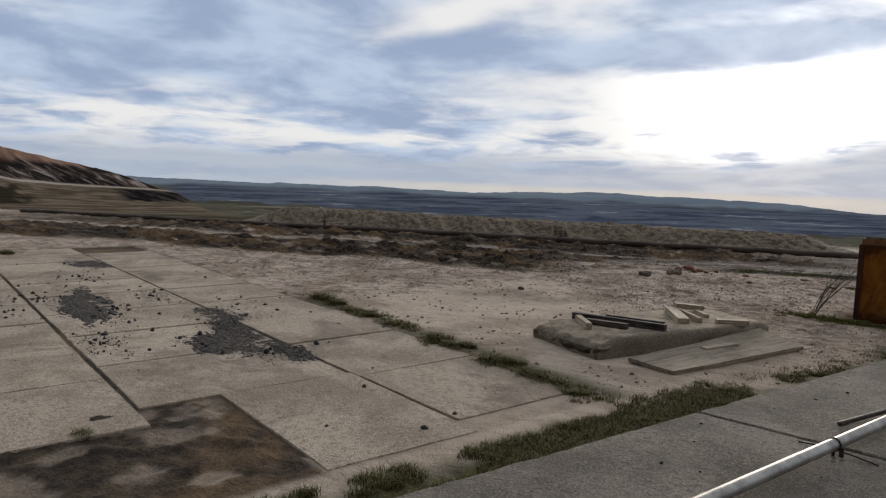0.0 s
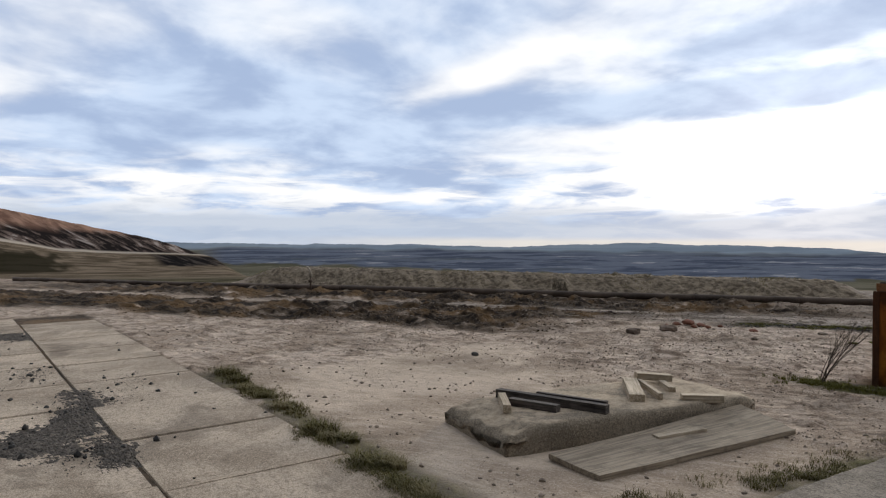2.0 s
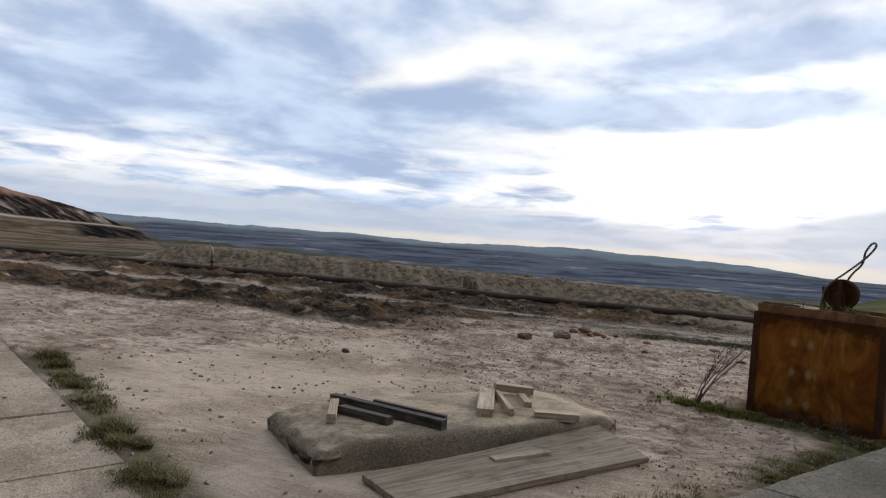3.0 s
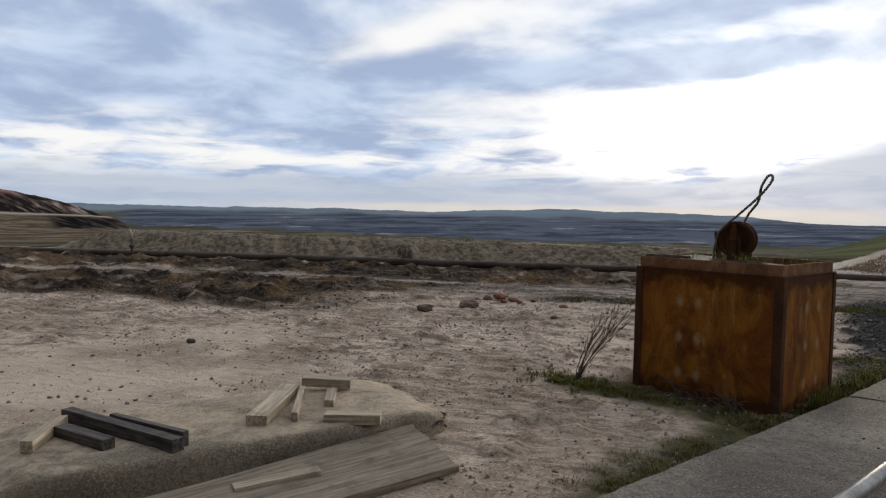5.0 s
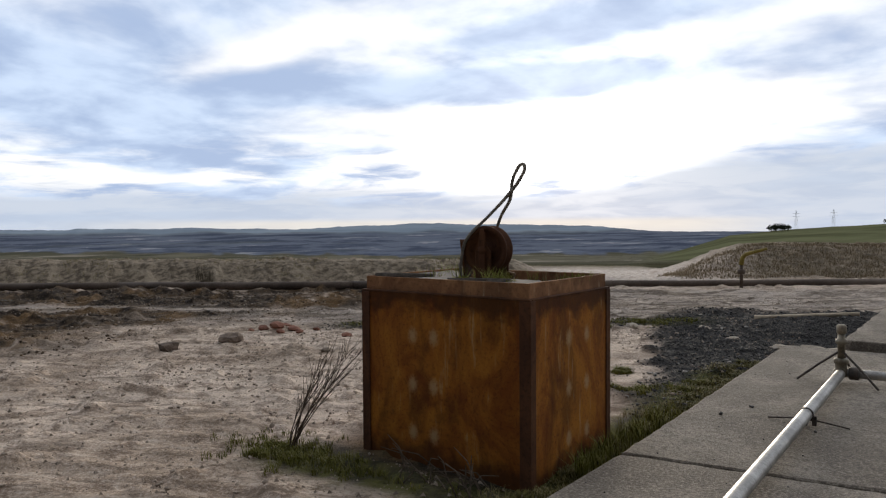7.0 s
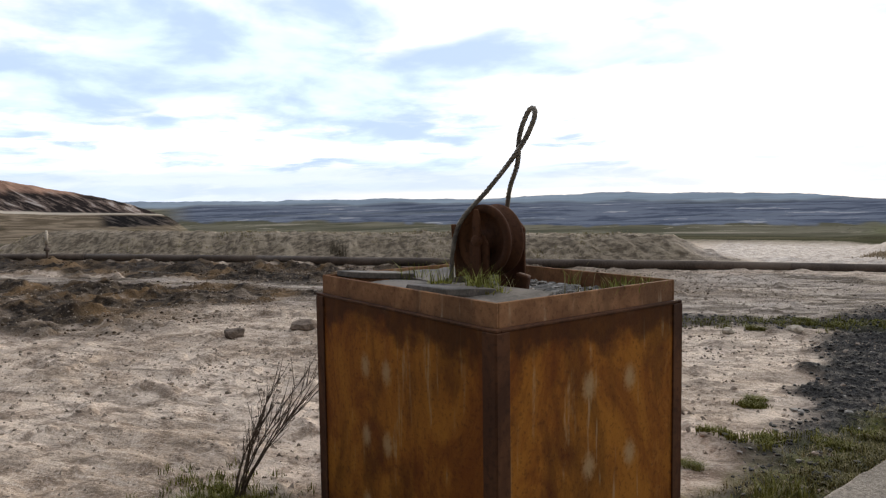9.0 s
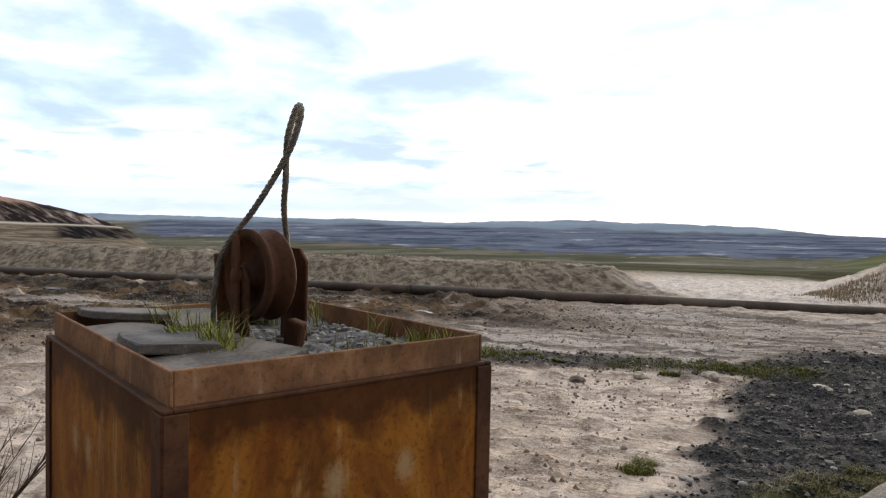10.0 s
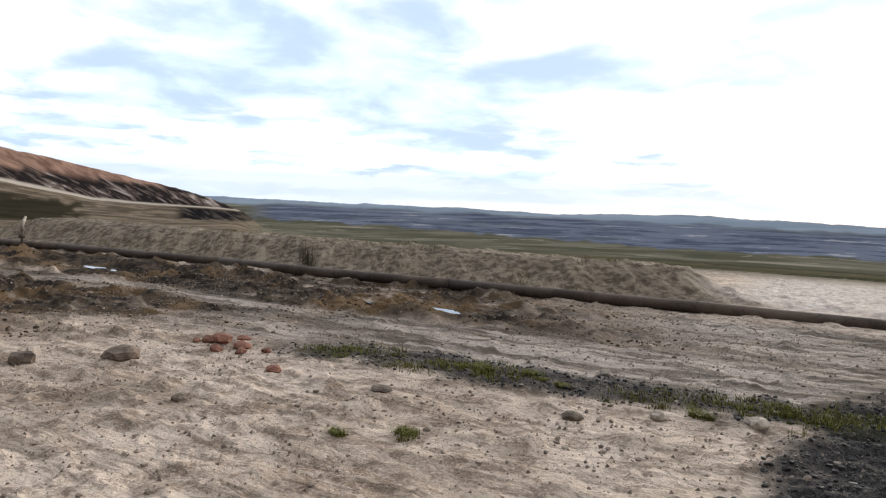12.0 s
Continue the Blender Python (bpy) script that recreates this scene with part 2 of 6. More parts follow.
def wood_material(name, dark, light, axis=0, rough=0.75):
    m, k = material(name)
    p = own_pos(k)
    stretch = [22.0, 22.0, 22.0]
    stretch[axis] = 1.1
    grain = k.noise(k.scaled(p, *stretch), 1.6, 5.0, 0.65, 0.5)
    spots = k.noise(p, 7.0, 4.0, 0.6)
    c = k.mix(k.ramp(grain, 0.36, 0.64), dark, light)
    c = k.mix(k.math("MULTIPLY", k.ramp(spots, 0.50, 0.72), 0.5), c, tuple(v * 0.5 for v in dark))
    f = k.math("MULTIPLY_ADD", chance(k), 0.3, 0.85)
    g = k.add("ShaderNodeCombineXYZ")
    for i in range(3):
        k.link(f, g.inputs[i])
    c = k.mix(1.0, c, g.outputs[0], "MULTIPLY")
    finish(k, c, rough, grain, 0.4, 0.004, 0.0, 0.3)
    return m


def blade_material(name, dark, light):
    m, k = material(name)
    n = k.noise(world_pos(k), 5.0, 3.0, 0.6)
    r = k.add("ShaderNodeNewGeometry").outputs["Random Per Island"]
    c = k.mix(k.math("ADD", k.math("MULTIPLY", r, 0.6), k.math("MULTIPLY", n, 0.4)), dark, light)
    finish(k, c, 0.7, None, spec=0.2)
    return m


def ground_material():
    """Bare soil whose kinds (mud, coal, moss, turf, forest, ...) are laid out by masks on the mesh."""
    m, k = material("soil")
    p = world_pos(k)

    def mask(name):
        return k.add("ShaderNodeAttribute", attribute_name=name).outputs["Fac"]

    blot = k.noise(p, 0.55, 6.0, 0.62, 0.4)
    mid = k.noise(p, 5.0, 5.0, 0.65, 0.3)
    fine = k.noise(p, 42.0, 4.0, 0.7)
    speck = k.noise(p, 130.0, 2.0, 0.7)
    wide = k.noise(p, 0.02, 6.0, 0.6)
    lump = k.noise(p, 2.2, 7.0, 0.68, 0.6)
    dust = k.mix(k.ramp(blot, 0.38, 0.60), (0.385, 0.290, 0.212), (0.680, 0.545, 0.430))
    calm = mask("calm")
    loud = k.math("MULTIPLY_ADD", calm, -0.8, 1.0)
    dust = k.mix(k.math("MULTIPLY", calm, 0.8), dust, k.mix(k.ramp(blot, 0.42, 0.60), (0.40, 0.312, 0.230), (0.64, 0.520, 0.400)))
    dust = k.mix(k.math("MULTIPLY", k.math("MULTIPLY", k.ramp(lump, 0.52, 0.60), 0.70), loud), dust, (0.190, 0.128, 0.086))
    dust = k.mix(k.math("MULTIPLY", k.math("MULTIPLY", k.ramp(mid, 0.52, 0.60), 0.6), loud), dust, (0.165, 0.112, 0.076))
    dust = k.mix(k.math("MULTIPLY", k.math("MULTIPLY", k.ramp(fine, 0.53, 0.61), 0.38), k.math("MULTIPLY_ADD", calm, -0.5, 1.0)), dust, (0.095, 0.073, 0.055))
    dust = k.mix(k.math("MULTIPLY", k.ramp(fine, 0.47, 0.40), 0.5), dust, (0.62, 0.52, 0.435))
    dust = k.mix(k.math("MULTIPLY", k.ramp(speck, 0.54, 0.62), 0.2), dust, (0.55, 0.48, 0.41))
    mud = k.mix(k.ramp(mid, 0.40, 0.62), (0.020, 0.014, 0.010), (0.090, 0.064, 0.042))
    mud = k.mix(k.math("MULTIPLY", k.ramp(blot, 0.47, 0.60), 0.7), mud, (0.215, 0.130, 0.062))
    mud = k.mix(k.math("MULTIPLY", k.ramp(fine, 0.50, 0.60), 0.5), mud, (0.018, 0.014, 0.011))
    coal = k.mix(k.ramp(fine, 0.42, 0.62), (0.012, 0.011, 0.011), (0.060, 0.056, 0.052))
    coal = k.mix(k.math("MULTIPLY", k.ramp(speck, 0.56, 0.66), 0.5), coal, (0.20, 0.185, 0.17))
    moss = k.mix(k.ramp(mid, 0.38, 0.62), (0.022, 0.023, 0.008), (0.085, 0.085, 0.020))
    rill = k.add("ShaderNodeCombineXYZ")
    k.link(k.math("MULTIPLY_ADD", k.vmath("DOT_PRODUCT", p, (-AS, AC, 0.0)), 2.2, k.math("MULTIPLY", k.vmath("DOT_PRODUCT", p, (AC, AS, 0.0)), 3.2)), rill.inputs[0])
    k.link(k.math("MULTIPLY", k.vmath("DOT_PRODUCT", p, (-AS, AC, 0.6)), 0.7), rill.inputs[1])
    rills = k.noise(rill.outputs[0], 1.0, 6.0, 0.66, 0.6)
    bank = k.mix(k.ramp(mid, 0.38, 0.60), (0.105, 0.080, 0.055), (0.290, 0.232, 0.165))
    bank = k.mix(k.math("MULTIPLY", k.ramp(rills, 0.53, 0.64), 0.55), bank, (0.070, 0.053, 0.036))
    bank = k.mix(k.math("MULTIPLY", k.ramp(rills, 0.46, 0.36), 0.6), bank, (0.37, 0.300, 0.215))
    bank = k.mix(k.math("MULTIPLY", k.ramp(fine, 0.50, 0.62), 0.5), bank, (0.045, 0.037, 0.026))
    pale = k.mix(k.ramp(mid, 0.38, 0.64), (0.36, 0.30, 0.255), (0.60, 0.53, 0.47))
    c = dust
    # wheel tracks: long streaks in the direction of travel
    along = k.add("ShaderNodeCombineXYZ")
    k.link(k.math("MULTIPLY", k.vmath("DOT_PRODUCT", p, (AC, AS, 0.0)), 0.55), along.inputs[0])
    k.link(k.math("MULTIPLY", k.vmath("DOT_PRODUCT", p, (-AS, AC, 0.0)), 4.2), along.inputs[1])
    lines = k.noise(along.outputs[0], 1.0, 6.0, 0.68, 0.5)
    ruts = k.mix(k.ramp(lines, 0.42, 0.58), (0.110, 0.088, 0.068), (0.470, 0.400, 0.340))
    ruts = k.mix(k.math("MULTIPLY", k.ramp(fine, 0.51, 0.59), 0.45), ruts, (0.080, 0.064, 0.050))
    c = k.mix(k.math("MULTIPLY", k.math("MULTIPLY", k.ramp(lines, 0.56, 0.66), 0.45), loud), c, (0.130, 0.098, 0.070))
    tread = k.add("ShaderNodeCombineXYZ")
    k.link(k.math("MULTIPLY", k.vmath("DOT_PRODUCT", p, (AC, AS, 0.0)), 2.4), tread.inputs[0])
    k.link(k.math("MULTIPLY", k.vmath("DOT_PRODUCT", p, (-AS, AC, 0.0)), 9.5), tread.inputs[1])
    treads = k.noise(tread.outputs[0], 1.0, 5.0, 0.66, 0.7)
    c = k.mix(k.math("MULTIPLY", k.math("MULTIPLY", k.ramp(treads, 0.53, 0.62), 0.5), k.math("MULTIPLY_ADD", calm, -0.65, 1.0)), c, (0.150, 0.110, 0.078))
    c = k.mix(k.math("MULTIPLY", k.ramp(treads, 0.46, 0.38), 0.35), c, (0.66, 0.55, 0.45))
    c = k.mix(k.math("MULTIPLY", mask("track"), 0.85), c, ruts)
    c = k.mix(mask("mud"), c, mud)
    c = k.mix(mask("coal"), c, coal)
    c = k.mix(mask("moss"), c, moss)
    c = k.mix(mask("bank"), c, bank)
    c = k.mix(mask("pale"), c, pale)
    # open country: scrub, the pit's coal benches and wooded hills (haze-tinted), quarry face, meadow
    scrub = k.mix(k.ramp(wide, 0.4, 0.62), (0.055, 0.054, 0.030), (0.130, 0.112, 0.072))
    scrub = k.mix(k.math("MULTIPLY", k.ramp(k.noise(p, 0.11, 7.0, 0.7, 0.8), 0.50, 0.60), 0.8), scrub, (0.030, 0.028, 0.018))
    scrub = k.mix(k.math("MULTIPLY", k.ramp(k.noise(p, 0.19, 6.0, 0.7, 0.5), 0.56, 0.64), 0.6), scrub, (0.20, 0.17, 0.125))
    c = k.mix(mask("scrub"), c, scrub)
    # benches follow the pit's rim: long lines across, close-set outwards
    away = k.vmath("SUBTRACT", p, (1.5, 0.0, 0.0))
    sp = k.add("ShaderNodeSeparateXYZ")
    k.link(away, sp.inputs[0])
    flat = k.add("ShaderNodeCombineXYZ")
    k.link(sp.outputs[0], flat.inputs[0])
    k.link(sp.outputs[1], flat.inputs[1])
    reach = k.math("LOGARITHM", k.vmath("LENGTH", flat.outputs[0]), math.e)
    bear = k.math("ARCTAN2", sp.outputs[0], sp.outputs[1])
    turn = k.math("MULTIPLY", bear, -180 / math.pi)
    level = k.math("MULTIPLY_ADD", mask("level"), 10.0, -6.0)
    polar = k.add("ShaderNodeCombineXYZ")
    k.link(k.math("MULTIPLY", turn, 0.14), polar.inputs[0])
    k.link(k.math("MULTIPLY_ADD", turn, 0.10, k.math("MULTIPLY", level, 6.5)), polar.inputs[1])
    stripe = k.noise(polar.outputs[0], 1.0, 6.0, 0.62, 0.5)
    patch = k.noise(polar.outputs[0], 0.35, 4.0, 0.6, 0.4)
    # bench tones carry the blue-grey haze of distance in their base colour
    hazy_bench = k.mix(k.ramp(stripe, 0.40, 0.56), (0.062, 0.074, 0.106), (0.130, 0.148, 0.188))
    hazy_bench = k.mix(k.math("MULTIPLY", k.ramp(stripe, 0.62, 0.64), 0.8), hazy_bench, (0.30, 0.305, 0.325))
    hazy_bench = k.mix(k.math("MULTIPLY", k.ramp(patch, 0.58, 0.68), 0.45), hazy_bench, (0.105, 0.118, 0.118))
    plain = k.mix(k.ramp(patch, 0.40, 0.60), (0.085, 0.082, 0.058), (0.160, 0.147, 0.110))
    plain = k.mix(k.math("MULTIPLY", k.ramp(stripe, 0.52, 0.58), 0.7), plain, (0.062, 0.064, 0.046))
    plain = k.mix(k.math("MULTIPLY", k.ramp(stripe, 0.40, 0.37), 0.7), plain, (0.30, 0.265, 0.215))
    c = k.mix(k.math("MULTIPLY", mask("scrub"), k.math("MULTIPLY", k.ramp(reach, 4.2, 4.8), 0.85)), c, plain)
    c = k.mix(mask("hazy_bench"), c, hazy_bench)
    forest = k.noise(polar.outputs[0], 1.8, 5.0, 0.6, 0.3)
    # blue haze over the hills is painted into the forest colour
    hazy_woods = k.mix(k.ramp(patch, 0.40, 0.60), (0.205, 0.250, 0.300), (0.250, 0.300, 0.350))
    hazy_woods = k.mix(k.math("MULTIPLY", k.ramp(forest, 0.54, 0.62), 0.4), hazy_woods, (0.145, 0.182, 0.228))
    c = k.mix(mask("hazy_woods"), c, hazy_woods)
    # the quarried hillside: turf, dark seam, haul road, streaked face, ochre crown
    turf = k.mix(k.ramp(k.noise(p, 0.09, 6.0, 0.65, 0.5), 0.40, 0.60), (0.090, 0.070, 0.048), (0.215, 0.168, 0.122))
    c = k.mix(mask("slope"), c, turf)
    c = k.mix(k.math("MULTIPLY", mask("copse"), 0.9), c, (0.022, 0.020, 0.012))
    cut = k.add("ShaderNodeCombineXYZ")
    k.link(k.math("MULTIPLY_ADD", turn, -1.5, k.math("MULTIPLY", level, 2.6)), cut.inputs[0])
    k.link(k.math("MULTIPLY_ADD", turn, 0.28, k.math("MULTIPLY", level, 0.5)), cut.inputs[1])
    face = k.noise(cut.outputs[0], 1.0, 6.0, 0.68, 0.5)
    chalky = k.math("MULTIPLY_ADD", k.ramp(turn, 84.0, 76.0), 0.015, face)
    c = k.mix(mask("seam"), c, k.mix(k.ramp(face, 0.46, 0.64), (0.014, 0.013, 0.013), (0.085, 0.070, 0.060)))
    rock = k.mix(k.ramp(chalky, 0.47, 0.60), (0.022, 0.018, 0.017), (0.150, 0.112, 0.094))
    rock = k.mix(k.math("MULTIPLY", k.ramp(chalky, 0.59, 0.65), 0.85), rock, (0.36, 0.315, 0.285))
    c = k.mix(mask("face"), c, rock)
    c = k.mix(mask("ochre"), c, k.mix(k.ramp(face, 0.36, 0.64), (0.160, 0.092, 0.068), (0.35, 0.215, 0.155)))
    c = k.mix(k.math("MULTIPLY", mask("haul"), 0.9), c, (0.46, 0.40, 0.33))
    c = k.mix(mask("meadow"), c, k.mix(k.ramp(wide, 0.36, 0.62), (0.080, 0.084, 0.044), (0.150, 0.154, 0.084)))
    hgt = k.math("ADD", k.math("ADD", k.math("MULTIPLY_ADD", treads, -0.7, k.math("MULTIPLY", mid, 0.9)), k.math("MULTIPLY", fine, 0.45)), k.math("MULTIPLY", speck, 0.12))
    soil = finish(k, c, 0.95, hgt, 0.75, 0.05, 0.0, 0.12)
    # growth and broken ground far off has no sheen
    k.link(k.math("MULTIPLY_ADD", mask("scrub"), -0.12, 0.12), soil.inputs["Specular IOR Level"])
    return m


SOIL = ground_material()
CONCRETE = concrete_material("yard_concrete", (0.345, 0.272, 0.200), (0.610, 0.500, 0.385), (0.44, 0.345, 0.250), 0.55)
WALK_CONCRETE = concrete_material("walkway_concrete", (0.155, 0.130, 0.103), (0.315, 0.272, 0.220), (0.21, 0.175, 0.138), 0.35)
BLOCK_CONCRETE = concrete_material("block_concrete", (0.200, 0.160, 0.114), (0.390, 0.322, 0.240), (0.29, 0.235, 0.172), 0.3, 0.85)
RUST = rust_material("rusted_plate", scars=True)
RUST_DARK = rust_material("dark_rust", (0.070, 0.030, 0.016), (0.024, 0.013, 0.009), (0.120, 0.052, 0.024), (0.2, 0.13, 0.08), 0.3)
RUST_RIM = rust_material("rim_rust", (0.19, 0.088, 0.042), (0.060, 0.030, 0.018), (0.34, 0.175, 0.085), (0.50, 0.40, 0.27), 1.2)
COVER = mottled("cover_plate", (0.060, 0.050, 0.040), (0.185, 0.155, 0.128), 6.0, 0.8, 70.0, 0.3, 0.004)
ROPE = mottled("wire_rope", (0.13, 0.115, 0.095), (0.30, 0.27, 0.225), 12.0, 0.7, 150.0, 0.3, 0.002, 0.3)
WOOD_PALE = wood_material("weathered_timber", (0.30, 0.235, 0.160), (0.56, 0.465, 0.345))
WOOD_DARK = wood_material("tarred_timber", (0.032, 0.025, 0.022), (0.135, 0.112, 0.096))
WOOD_BOARD = wood_material("board_timber", (0.22, 0.170, 0.120), (0.41, 0.335, 0.245), 1)
PIPE_ALU = mottled("dull_aluminium", (0.22, 0.208, 0.190), (0.44, 0.42, 0.39), 5.0, 0.42, 60.0, 0.08, 0.002, 0.55)
STEEL_DARK = mottled("dark_steel", (0.045, 0.038, 0.034), (0.11, 0.09, 0.075), 14.0, 0.6, 90.0, 0.2, 0.002, 0.5)
VALVE = mottled("dull_brass", (0.15, 0.125, 0.09), (0.30, 0.265, 0.20), 14.0, 0.55, 90.0, 0.2, 0.002, 0.5)
PIPELINE = mottled("pipeline_steel", (0.070, 0.050, 0.038), (0.165, 0.125, 0.098), 1.2, 0.75, 30.0, 0.3, 0.006, 0.2)
YELLOW = mottled("faded_yellow_paint", (0.20, 0.15, 0.035), (0.36, 0.27, 0.06), 6.0, 0.6, 60.0)
BLUE_STEEL = mottled("blue_grey_paint", (0.17, 0.20, 0.27), (0.30, 0.34, 0.42), 3.0, 0.5, 50.0, 0.1, 0.002)
BLUE_DARK = mottled("dark_blue_paint", (0.03, 0.04, 0.10), (0.07, 0.085, 0.17), 3.0, 0.5, 50.0, 0.1, 0.002)
STONE = mottled("field_stone", (0.10, 0.070, 0.050), (0.25, 0.185, 0.140), 7.0, 0.9, 60.0, 0.5, 0.01, vary=0.3)
STONE_PALE = mottled("pale_stone", (0.22, 0.18, 0.135), (0.46, 0.40, 0.32), 7.0, 0.9, 60.0, 0.5, 0.01, vary=0.2)
COALSTONE = mottled("coal_lump", (0.020, 0.019, 0.018), (0.085, 0.078, 0.072), 9.0, 0.7, 60.0, 0.5, 0.01, vary=0.4)
CLOD = mottled("dry_clod", (0.085, 0.065, 0.048), (0.22, 0.175, 0.135), 7.0, 0.95, 50.0, 0.6, 0.01, vary=0.3)
BRICK = mottled("broken_brick", (0.15, 0.060, 0.038), (0.27, 0.130, 0.090), 8.0, 0.9, 60.0, 0.5, 0.008, vary=0.25)
GRASS = blade_material("rough_grass", (0.036, 0.033, 0.010), (0.175, 0.148, 0.040))
GRASS_DRY = blade_material("dry_grass", (0.13, 0.105, 0.045), (0.30, 0.25, 0.12))
MOSS_BRIGHT = blade_material("bright_moss", (0.055, 0.056, 0.011), (0.215, 0.200, 0.036))
RIM_GRASS = blade_material("rim_grass", (0.070, 0.080, 0.016), (0.36, 0.35, 0.070))
RIM_MOSS = blade_material("rim_moss", (0.16, 0.16, 0.020), (0.38, 0.35, 0.05))
TWIG = mottled("dry_stem", (0.060, 0.045, 0.032), (0.14, 0.105, 0.078), 20.0, 0.9, 80.0, vary=0.0)
LEAF_FAR = blade_material("tree_leaf", (0.018, 0.022, 0.012), (0.045, 0.052, 0.026))


def water_material():
    m, k = material("puddle_water")
    n = k.noise(world_pos(k), 9.0, 2.0, 0.5)
    finish(k, (0.09, 0.075, 0.055), 0.06, n, 0.05, 0.01, 0.0, 0.5)
    return m


WATER = water_material()


# ---- plan of the ground ----
SLOPE = 0.022                     # the yard climbs gently along the walk


def lattice(ix, iy, seed):
    h = (ix.astype(np.int64) * 374761393 + iy.astype(np.int64) * 668265263 + seed * 974711) & 0x7FFFFFFF
    h = ((h ^ (h >> 13)) * 1274126177) & 0x7FFFFFFF
    return ((h ^ (h >> 16)) & 0xFFFF) / 65535.0


def vnoise(x, y, seed=0):
    ix, iy = np.floor(x), np.floor(y)
    fx, fy = x - ix, y - iy
    fx, fy = fx * fx * (3 - 2 * fx), fy * fy * (3 - 2 * fy)
    a, b = lattice(ix, iy, seed), lattice(ix + 1, iy, seed)
    c, d = lattice(ix, iy + 1, seed), lattice(ix + 1, iy + 1, seed)
    return (a * (1 - fx) + b * fx) * (1 - fy) + (c * (1 - fx) + d * fx) * fy


def fbm(x, y, octaves=4, seed=0):
    total, amp, norm = 0.0, 1.0, 0.0
    for o in range(octaves):
        total = total + amp * vnoise(x * 2 ** o + 17.3 * o, y * 2 ** o - 9.1 * o, seed + o)
        norm += amp
        amp *= 0.5
    return total / norm


def step(a, b, v):
    t = np.clip((v - a) / (b - a), 0, 1)
    return t * t * (3 - 2 * t)


def kerb_x(y):
    """The walkway's open edge."""
    return np.where(y < 0.6, 0.335 + 0.05 * y, 0.355 + 0.012 * y)


PANS = ((-3.5, 9.38, 0.85), (-11.0, 9.75, 0.95))
YARD_X, YARD_Y = (-17.0, -0.92), (-14.2, -6.42)


def terrain(x, y):
    """Height and soil masks of the land at arrays x, y."""
    x, y = np.asarray(x, float), np.asarray(y, float)
    s, u = -AS * x + AC * y, AC * x + AS * y
    r = np.hypot(x - 1.5, y) + 1e-6
    az = np.degrees(np.arctan2(-(x - 1.5), y))
    lr = np.log(r)
    near = SLOPE * np.clip(y, -16, 16)

    # the far country, as it rises to the eye: pit, benches, hills
    sky_line = np.interp(az, [-40, 12, 19, 22, 26, 33, 40, 47, 53, 60, 66, 73, 78, 90, 140],
                         [-0.3, -0.6, -0.5, -0.3, 0.1, 0.22, 0.42, 0.02, -0.02, 0.10, 0.0, 0.12, 0.1, 0.0, 0.0])
    sky_line = sky_line + 0.26 * (fbm(az * 0.45, az * 0 + 3, 3, 31) - 0.5) + 0.07 * (fbm(az * 3.1, az * 0 + 3, 3, 33) - 0.5)
    steps = np.log([16, 22, 32, 100, 300, 800, 1500, 2200, 2900, 3800, 5000])
    rise = np.interp(lr, steps, [-6.0, -4.7, -3.55, -3.1, -2.6, -1.95, -1.4, -1.05, -0.6, 0, 0])
    top = step(np.log(2900), np.log(3800), lr)
    rise = rise * (1 - top) + sky_line * top
    rise = np.where(r > 3900, rise - (r - 3900) / 1000 * 0.8, rise)
    far_noise = (fbm(x / 60, y / 60, 5, 3) - 0.5) * step(60, 300, r) * (1 - step(2500, 3500, r)) * np.minimum(r, 1500) * 0.006
    # quarry side on the one hand
    ridge = np.interp(az, [71, 73, 74.7, 76.5, 78, 80, 85, 88, 91, 100, 130], [-1.7, -1.5, -1.05, -0.35, 0.15, 0.62, 1.65, 2.2, 2.75, 4.0, 3.0])
    ridge = ridge + 0.16 * (fbm(az * 1.3, az * 0 + 8, 4, 37) - 0.5)
    foot = np.interp(az, [72, 76, 81, 85, 91, 120], [-1.05, -0.80, -0.70, -0.50, 0.65, 2.0]) + 0.05 * (fbm(az * 1.1, az * 0, 3, 38) - 0.5)
    q = np.interp(lr, np.log([18, 30, 60, 120, 200]), [-4.6, -3.7, -3.0, -2.5, -2.0])
    w1, w2 = step(np.log(150), np.log(330), lr), step(np.log(345), np.log(430), lr)
    q = q * (1 - w1) + foot * w1
    q = q * (1 - w2) + ridge * w2
    q = np.where(r > 470, ridge - (r - 470) / 400 * 2.5, q)
    side = step(72.0, 75.0, az) * step(20, 60, r) * (az < 170)
    past = step(470, 640, r) * (1 - step(90, 100, az))
    # meadow hill on the other hand
    hill = np.interp(az, [-40, 0, 4, 8, 12, 15.4, 18.7, 21.6, 24], [0.6, 0.35, 0.08, -0.18, -0.45, -0.74, -1.85, -2.7, -3.3])
    g = np.interp(lr, np.log([20, 40, 90]), [-4.5, -3.6, -2.9])
    w3 = step(np.log(70), np.log(360), lr)
    g = g * (1 - w3) + hill * w3
    g = np.where(r > 380, hill - (r - 380) / 500 * 1.2, g)
    other = (1 - step(20.5, 24, az)) * step(18, 40, r) * (az > -60) * (1 - step(700, 900, r))
    el = rise * (1 - side) + np.where(past > 0, q * (1 - past) + np.minimum(rise, ridge + 3) * past, q) * side
    el = el * (1 - other) + np.maximum(g, np.where(r > 500, -2.5, g)) * other
    land = 1.62 + r * np.tan(np.radians(el)) + far_noise
    gone = step(12.6, 19, s) * (s > 12)
    ahead = ((az > -50) & (az < 125)).astype(float)
    z = near * (1 - gone * ahead) + land * gone * ahead

    # the bank behind the pipeline, and the second bank past the gap
    rough = fbm(u * 1.1, s * 1.1, 4, 5)
